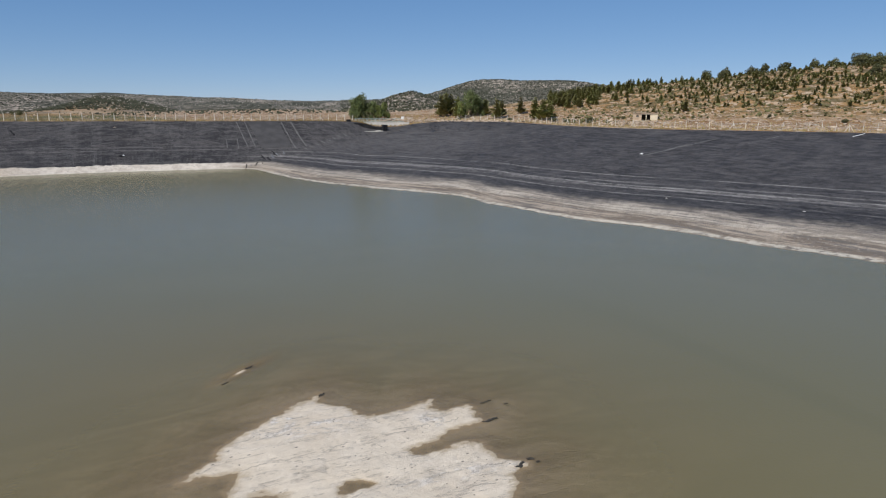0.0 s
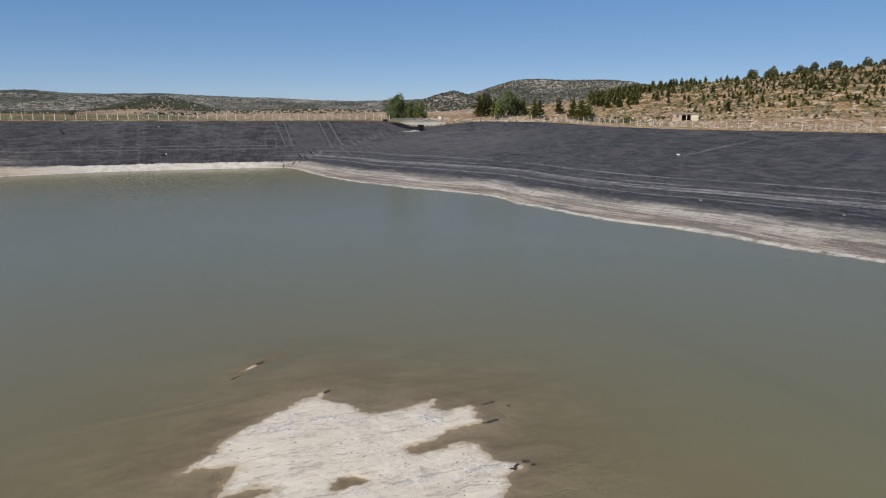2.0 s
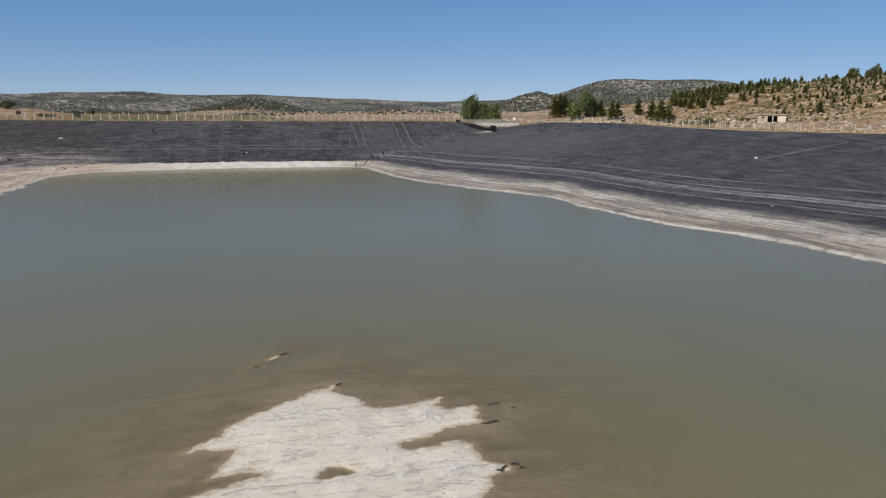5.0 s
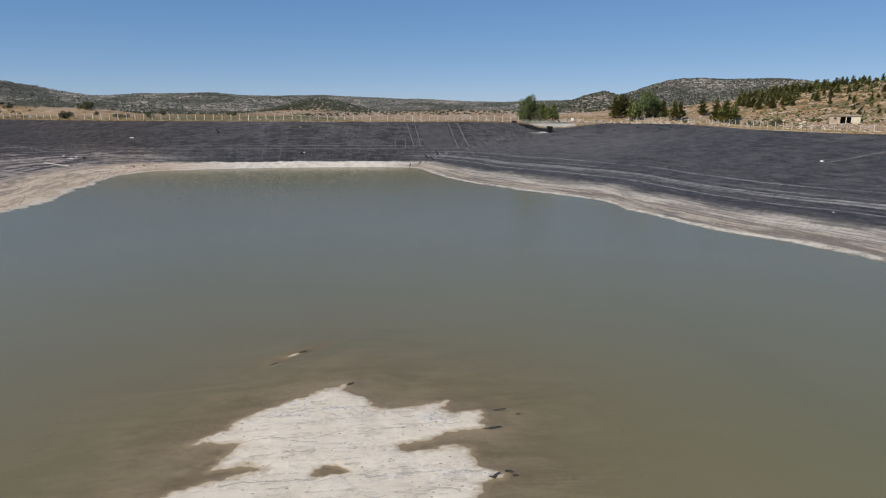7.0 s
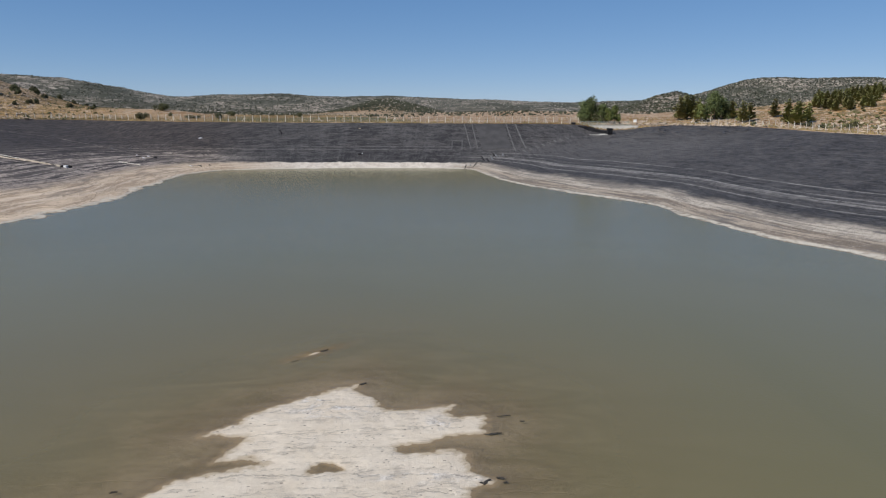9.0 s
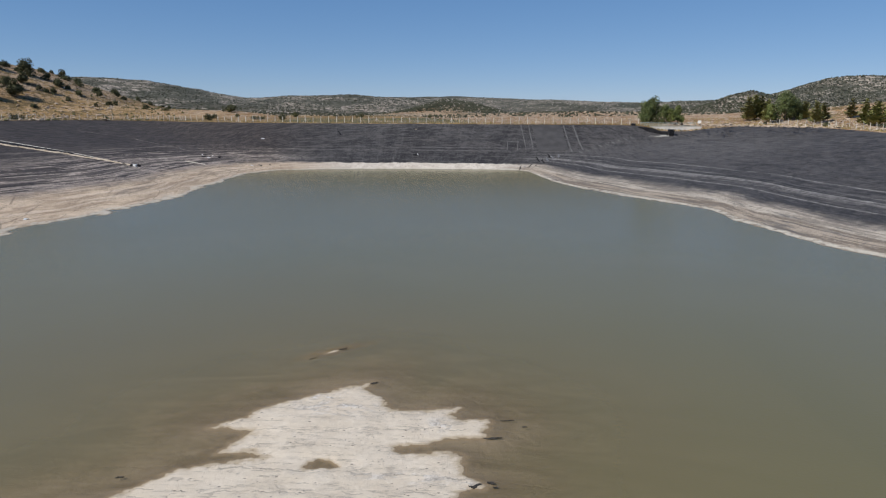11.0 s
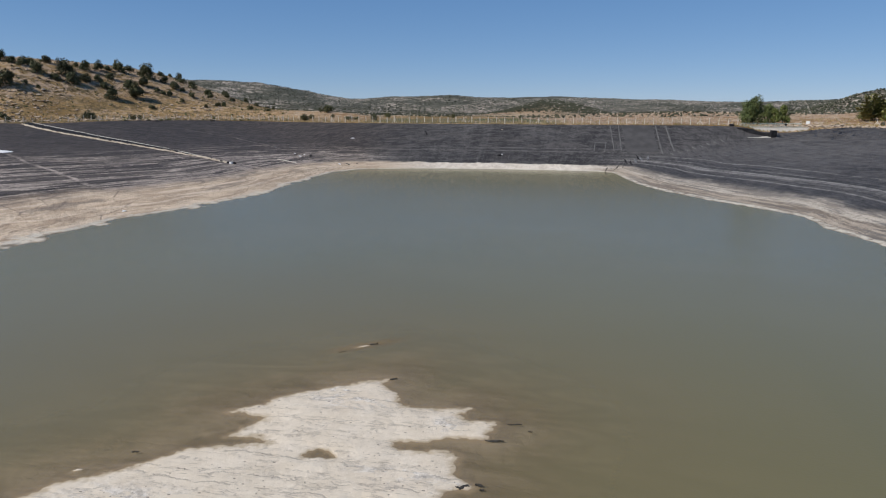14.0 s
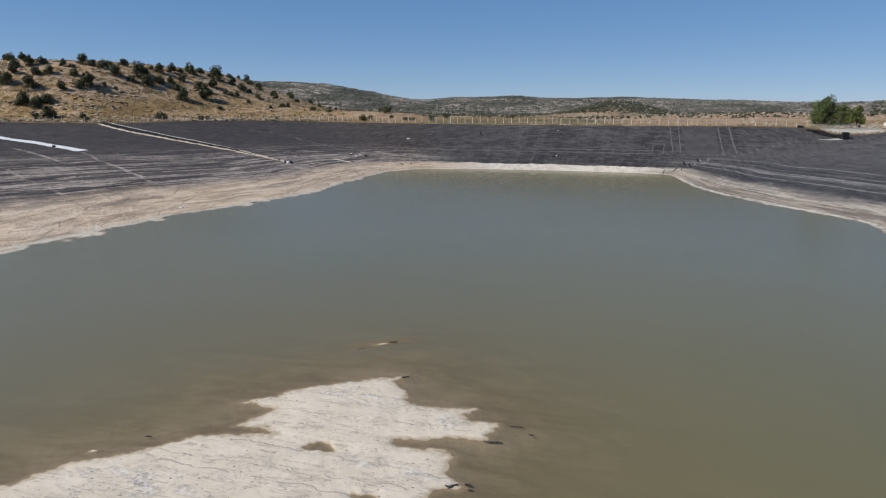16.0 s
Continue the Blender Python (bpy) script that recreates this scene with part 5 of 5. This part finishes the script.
# ---- roofed pump shed outside the fence ----
def shed():
    x, y = 148.7, 149.6
    z = drop(T_GROUND, x, y)
    ob = thing("pump_shed", pose(x, y, z - 0.1, 0, 0, -42), "low flat-roofed cream shed with two dark open bays", "shed")
    m = Matrix.Translation
    part("back_wall", box_mesh(8.4, 0.25, 2.7, m((0, 3.6, 1.35))), M_RENDER, ob)
    for sx in (-4.08, 4.08):
        part("side_wall", box_mesh(0.24, 3.6, 2.7, m((sx, 1.7, 1.35))), M_RENDER, ob)
    part("front_wall", box_mesh(3.0, 0.25, 2.7, m((-2.7, 0, 1.35))), M_ROCK, ob, "rough grey stone front panel")
    part("front_wall", box_mesh(2.5, 0.25, 2.7, m((2.95, 0, 1.35))), M_RENDER, ob, "cream rendered front panel")
    part("lintel", box_mesh(2.9, 0.27, 0.4, m((0.25, 0, 2.5)), 0.02), M_RENDER, ob)
    part("door_post", box_mesh(0.28, 0.3, 2.3, m((0.35, 0, 1.15)), 0.02), M_RENDER, ob)
    part("floor_slab", box_mesh(8.4, 3.9, 0.2, m((0, 1.75, 0.1))), M_CONC, ob)
    part("roof", box_mesh(8.8, 4.5, 0.18, m((0, 1.7, 2.84)) @ Matrix.Rotation(radians(1.5), 4, "X"), 0.03), M_ROCK, ob, "weathered earth-covered roof slab")
    # added dark panel and window block: painted shade of the openings
    part("shade_panel", box_mesh(7.9, 0.15, 2.5, m((0, 2.6, 1.45))), M_SHADED, ob)
    w = part("window", box_mesh(0.8, 0.3, 0.6, m((-2.6, -0.02, 1.8))), M_SHADED, ob, "small window opening drawn as a shade-dark block")
    part("sill", box_mesh(1.0, 0.4, 0.08, m((-2.6, -0.05, 1.46))), M_CONC, w)


shed()


# ---- small cabinet by the track behind the inlet ----
def cabinet():
    x, y = 91.0, 234.0
    ob = thing("utility_cabinet", pose(x, y, drop(T_GROUND, x, y) - 0.05, 0, 0, -20), "small white utility cabinet on dry ground near the inlet", "cabinet")
    m = Matrix.Translation
    part("body", box_mesh(1.3, 0.6, 1.1, m((0, 0, 0.62)), 0.03), M_CLOTH, ob)
    part("plinth", box_mesh(1.4, 0.7, 0.12, m((0, 0, 0.06)), 0.02), M_CONC, ob)
    part("cap", box_mesh(1.42, 0.72, 0.07, m((0, 0, 1.2)), 0.02), M_PARAPET, ob)
    d = part("door", box_mesh(1.1, 0.03, 0.9, m((0, -0.31, 0.62)), 0.01), M_CLOTH, ob)
    part("handle", box_mesh(0.04, 0.05, 0.16, m((0.42, -0.34, 0.66)), 0.01), M_WIRE, d)


cabinet()


# ---- on the lining ----
def ribbon(name, path, width, thick, mat, lift=0.03, wob=0.0, step=1.2, cols=(-1, -0.45, 0.45, 1)):
    """A draped strip along a line on the lining, with thickness and an uneven edge."""
    pts = [Vector((*p, 0)) for p in path]
    line = []
    for a, b in zip(pts, pts[1:]):
        n = max(2, int((b - a).length / step))
        line += [a.lerp(b, k / n) for k in range(n)]
    line.append(pts[-1])
    vs, fs = [], []
    for k, p in enumerate(line):
        d = (line[min(k + 1, len(line) - 1)] - line[max(k - 1, 0)]).normalized()
        s = Vector((-d.y, d.x, 0))
        half = width / 2 * (1 + wob * fbm(p.x, p.y, 0.5, 3, 1.0))
        row = []
        for e in cols:
            q = p + s * (half * e)
            z = drop(T_LINER, q.x, q.y) if T_LINER.ray_cast(Vector((q.x, q.y, 400)), Vector((0, 0, -1)))[0] else drop(T_GROUND, q.x, q.y)
            hump = thick * (1 if abs(e) < 0.6 else 0.15) * (1 + wob * 0.8 * fbm(q.x, q.y, 0.9, 3, 4.0))
            row.append((q.x, q.y, z + lift + hump))
        row += [(row[-1][0], row[-1][1], row[-1][2] - thick - 0.2), (row[0][0], row[0][1], row[0][2] - thick - 0.2)]
        nc = len(row)
        i = len(vs)
        vs += row
        if k:
            for c in range(nc):
                e = (c + 1) % nc
                fs.append((i - nc + c, i - nc + e, i + e, i + c))
    fs += [tuple(range(nc - 1, -1, -1)), tuple(range(len(vs) - nc, len(vs)))]
    return mesh(name, vs, fs, mat)


def drain():
    ob = thing("drain_line", Matrix(), "pale ballasted drain line down the black lining", "drain")
    low = [(-197, 180.3), (-182, 171.8), (-166.4, 164.4), (-146.7, 157.4), (-129.7, 152.2), (-115.7, 149.0), (-102.8, 145.1), (-94, 141.6)]
    high = [(-199, 186.5), (-187, 180.5), (-175.2, 175.0), (-152.7, 165.1), (-135.1, 159.3), (-118.8, 153.6), (-104.3, 147.4), (-94, 142.4)]
    part("ballast", ribbon("ballast", low, 0.8, 0.28, M_SAND, wob=1.3, step=0.7), None, ob, "ragged line of pale sand ballast")
    mid = [((a[0] + b[0]) / 2, (a[1] + b[1]) / 2) for a, b in zip(low, high)]
    part("membrane_cover", ribbon("membrane_cover", mid[:-2], 4.0, 0.16, M_RUBBER, wob=0.15), None, ob, "smooth black membrane strip")
    part("membrane_cover", ribbon("membrane_cover", mid[-3:], 1.6, 0.12, M_RUBBER, wob=0.15), None, ob, "smooth black membrane strip")
    part("edge_strip", ribbon("edge_strip", high, 0.16, 0.1, M_CONC, wob=0.5), None, ob, "thin pale edge strip")
    x, y = -92.8, 141.2
    z = drop(T_LINER, x, y)
    part("outlet_block", box_mesh(0.95, 0.9, 0.7, pose(x, y, z + 0.22, 0, 0, -18), 0.06), M_CLOTH, ob, "white concrete outlet block")
    v, f = tube([(x + 0.8, y - 0.2, z + 0.4), (x + 1.5, y - 0.4, z + 0.2)], 0.32, 12)
    part("outlet_mouth", mesh("outlet_mouth", v, f, M_RUBBER), None, ob, "black pipe mouth")
    v, f = tube([(x - 0.6, y + 0.6, z + 0.3), (x - 1.0, y - 0.5, z + 0.3)], 0.3, 10)
    part("valve", mesh("valve", v, f, M_RUBBER), None, ob, "dark valve body")


drain()
ob = thing("cloth_strip", Matrix(), "long white geotextile strip lying on the black lining", "geotextile strip")
part("sheet", ribbon("sheet", [(-150, 123), (-160, 126), (-173.7, 130.0), (-194.5, 134.6), (-225, 142)], 3.5, 0.06, M_CLOTH, wob=0.3), None, ob)
part("weight", box_mesh(0.9, 0.7, 0.5, pose(-163, 125.4, drop(T_LINER, -163, 125.4) + 0.25, 0, 0, 30), 0.1), M_RUBBER, ob, "small dark weight")

# newer sheet, weld strips and a patch on the dam face
WIDE = tuple(k / 8 - 1 for k in range(17))
M_SHEET = simple("newer_liner_sheet", (0.050, 0.047, 0.046), (0.078, 0.074, 0.072), 0.25, 0.75)
part("patch_sheet", ribbon("patch_sheet", [(26.6, 205.3), (26.9, 196), (27.2, 187.2)], 10.2, 0.02, M_SHEET, lift=0.1, wob=0.03, cols=WIDE, step=0.8), None, LINER, "greyer replacement sheet")
for a, b, w in (((17.5, 205.5), (18.2, 187.9), 0.3), ((20.3, 205.5), (20.5, 188), 0.3), ((32.8, 205.5), (33.2, 185.6), 0.42), ((36.2, 205.3), (37.0, 187.0), 0.5), ((12.2, 193.6), (11.7, 188.0), 0.28),
                ((15.7, 193.5), (15.1, 187.7), 0.28), ((12.0, 193.7), (15.9, 193.6), 0.28), ((-48.2, 202.6), (-46.9, 199.4), 0.4), ((96.5, 90.3), (104.5, 91.1), 0.45), ((104.5, 91.1), (121.2, 92.4), 0.3)):
    part("weld_strip", ribbon("weld_strip", [a, b], w, 0.03, M_RUBBER if a[0] < -40 else M_LINER_PALE, lift=0.07, wob=0.5), None, LINER, "thin weld strip")
for k in range(9):
    t = k / 8
    cx, cy = 36 + 19.5 * t, 184.5 + 12 * t
    part("weld_strip", ribbon("weld_strip", [(cx - 0.5, cy + 1.0), (cx + 0.3, cy - 1.0)], 0.4, 0.03, M_LINER_PALE, lift=0.07), None, LINER, "thin weld strip")


def scrap(name, x, y, size, mat, bvh, label, category, seed, flat=0.35, lift=0.0):
    """A crumpled scrap: a small lumpy sheet."""
    rng = np.random.default_rng(seed)
    bm = bmesh.new()
    bmesh.ops.create_icosphere(bm, subdivisions=2, radius=1.0)
    for v in bm.verts:
        v.co = Vector((v.co.x * size[0], v.co.y * size[1], v.co.z * size[2])) * (1 + 0.9 * noise.noise(v.co * 2.3 + Vector((seed, 0, 0))))
        if v.co.z < 0:
            v.co.z *= flat
    me = bpy.data.meshes.new(name)
    bm.to_mesh(me)
    bm.free()
    me.materials.append(mat)
    ob = new(name, me)
    z = drop(bvh, x, y) if bvh else 0.0
    ob.matrix_world = pose(x, y, z + lift, 0, 0, rng.uniform(0, 360) if len(size) < 4 else size[3])
    return tagged(ob, label, category)


T_BANK = tree_of(BANK_OB)
M_TORN = simple("torn_membrane", (0.028, 0.026, 0.024), (0.075, 0.068, 0.060), 4.0, 0.95, 0.08)


def torn(x, y, z, length, width, turn, seed, label, mat=None, up=None):
    """A torn flap of membrane: a few curled, thick-edged tongues in one sheet."""
    rng = np.random.default_rng(seed)
    vs, fs = [], []
    n = 9
    for k in range(n):
        t = k / (n - 1)
        half = width * (0.35 + 0.65 * math.sin(math.pi * (0.1 + 0.8 * t))) * (0.5 + 0.9 * rng.random())
        off = width * 0.5 * rng.normal()
        lift = 0.10 * width / 0.3 * rng.random() + 0.02
        row = [(length * (t - 0.5), off - half, 0.0), (length * (t - 0.5) + 0.04 * rng.normal(), off, lift), (length * (t - 0.5), off + half, 0.02 * rng.random())]
        row += [(a, b, c - 0.03) for a, b, c in row[::-1]]
        vs += row
        if k:
            i = 6 * k
            for c in range(6):
                e = (c + 1) % 6
                fs.append((i - 6 + c, i - 6 + e, i + e, i + c))
    fs += [tuple(range(5, -1, -1)), tuple(range(len(vs) - 6, len(vs)))]
    ob = new("membrane_scrap", mesh("membrane_scrap", vs, fs, mat or M_TORN))
    ob.matrix_world = pose(x, y, z) @ (up.to_track_quat("Z", "X").to_matrix().to_4x4() if up else Matrix()) @ Matrix.Rotation(radians(turn), 4, "Z")
    return tagged(ob, label, "scrap", "torn scraps round the silt bank")

for k, (x, y, sx, sy, sz, w) in enumerate(((-9.0, 5.65, 0.34, 0.16, 0.14, 40), (-12.35, 12.3, 0.5, 0.16, 0.12, 35), (-0.9, -2.0, 0.75, 0.14, 0.10, 8), (0.1, 0.3, 0.6, 0.10, 0.06, 5), (-1.2, -6.8, 0.28, 0.2, 0.16, 0),
                                           (-2.0, -7.1, 0.5, 0.22, 0.12, 20), (-1.0, -7.2, 0.16, 0.12, 0.08, 0), (1.1, -0.5, 0.22, 0.08, 0.05, 0), (-20.6, -7.0, 0.25, 0.12, 0.07, 20), (-14.3, 10.1, 0.4, 0.1, 0.05, 35))):
    z = drop(T_BANK, x, y)
    torn(x, y, max(z, 0.0) + 0.02, sx * 1.45, sy * 0.5, w, 100 + k, "dark torn membrane scrap at the silt bank's edge")
M_GREYBLUE = simple("dusty_folded_sheet", (0.09, 0.092, 0.098), (0.20, 0.20, 0.205), 1.2, 0.8)
CORNER = "crumpled sheet remnant in the corner of the lining"
WEST = "torn sheet remnant lying on the dusty lining"
for k, (x, y, ln, wd, turn, mat, label) in enumerate((
        (15.2, 176.0, 3.6, 0.26, 0, M_TORN, CORNER), (16.8, 176.4, 1.6, 0.25, 12, M_GREYBLUE, CORNER), (18.4, 176.8, 3.6, 0.28, -8, M_TORN, CORNER), (20.3, 176.9, 2.4, 0.16, 20, M_TORN, CORNER),
        (23.0, 179.6, 4.6, 0.42, 30, M_RUBBER, CORNER), (24.4, 181.0, 3.4, 0.6, 15, M_GREYBLUE, CORNER), (26.3, 182.2, 3.0, 0.5, 25, M_GREYBLUE, CORNER), (28.4, 183.0, 3.4, 0.4, 10, M_GREYBLUE, CORNER),
        (25.3, 183.4, 4.0, 0.34, 20, M_RUBBER, CORNER), (21.4, 181.4, 4.2, 0.36, 24, M_RUBBER, CORNER),
        (-84.5, 172.4, 1.7, 0.5, 10, M_CLOTH, WEST), (-87.8, 176.0, 1.0, 0.3, 0, M_CLOTH, WEST), (-89.0, 172.6, 1.4, 0.25, 5, M_GREYBLUE, WEST), (-84.2, 175.3, 0.8, 0.3, 0, M_CLOTH, WEST),
        (-98.4, 184.0, 2.4, 0.3, 0, M_GREYBLUE, WEST), (-93.5, 185.0, 1.6, 0.25, 8, M_GREYBLUE, WEST), (-86.5, 173.6, 2.2, 0.7, 15, M_RUBBER, WEST), (-81.5, 174.0, 1.8, 0.6, -10, M_RUBBER, WEST),
        (-139.4, 208.6, 3.4, 0.3, 60, M_RUBBER, WEST), (-138.2, 205.0, 2.6, 0.3, 40, M_RUBBER, WEST), (-69.3, 168.4, 1.4, 0.3, 20, M_CLOTH, WEST), (-67.0, 169.8, 1.8, 0.35, 25, M_TORN, WEST), (-64.4, 171.4, 1.2, 0.3, 10, M_TORN, WEST))):
    hit = T_LINER.ray_cast(Vector((x, y, 400)), Vector((0, 0, -1)))
    torn(x, y, hit[0].z + 0.05, ln, wd * 0.7, turn, 300 + k, label, mat, hit[1] if hit[1].z > 0 else -hit[1])
v, f = tube([(-87.6 + 6.8 * t, 161.4 - 1.5 * t, drop(T_LINER, -87.6 + 6.8 * t, 161.4 - 1.5 * t) + 0.11) for t in (0, 0.25, 0.5, 0.75, 1)], 0.12, 6)
tagged(new("loose_pole", mesh("loose_pole", v, f, M_POST)), "long thin pale pole lying across the dusty lining", "pole")
for k, (x, y, sx, sy, sz, mat) in enumerate(((95.3, 91.7, 0.8, 0.35, 0.2, M_CLOTH), (-19.3, 184.9, 0.8, 0.6, 0.3, M_RUBBER), (-18.4, 185.3, 0.4, 0.3, 0.2, M_CLOTH), (-20.1, 202.5, 0.6, 0.4, 0.25, M_SAND),
                                             (-74.3, 197.3, 0.6, 0.3, 0.2, M_CLOTH), 
                                             (-76.8, 70.2, 0.45, 0.35, 0.2, M_CLOTH),
                                             (70.5, 57.5, 0.22, 0.12, 0.08, M_CONC), (79, 36, 0.22, 0.12, 0.08, M_CONC))):
    scrap("debris_scrap", x, y, (sx, sy, sz), mat, T_LINER, "small crumpled scrap lying on the black lining", "scrap", 200 + k, lift=0.02)
v, f = tube([(147 + 4.4 * t, 71.8 + 0.3 * t, drop(T_LINER, 147 + 4.4 * t, 71.8 + 0.3 * t) + 0.14) for t in (-0.6, -0.2, 0.2, 0.6)], 0.08, 6)
tagged(new("loose_pipe", mesh("loose_pipe", v, f, M_CLOTH)), "short white pipe lying near the rim", "pipe")
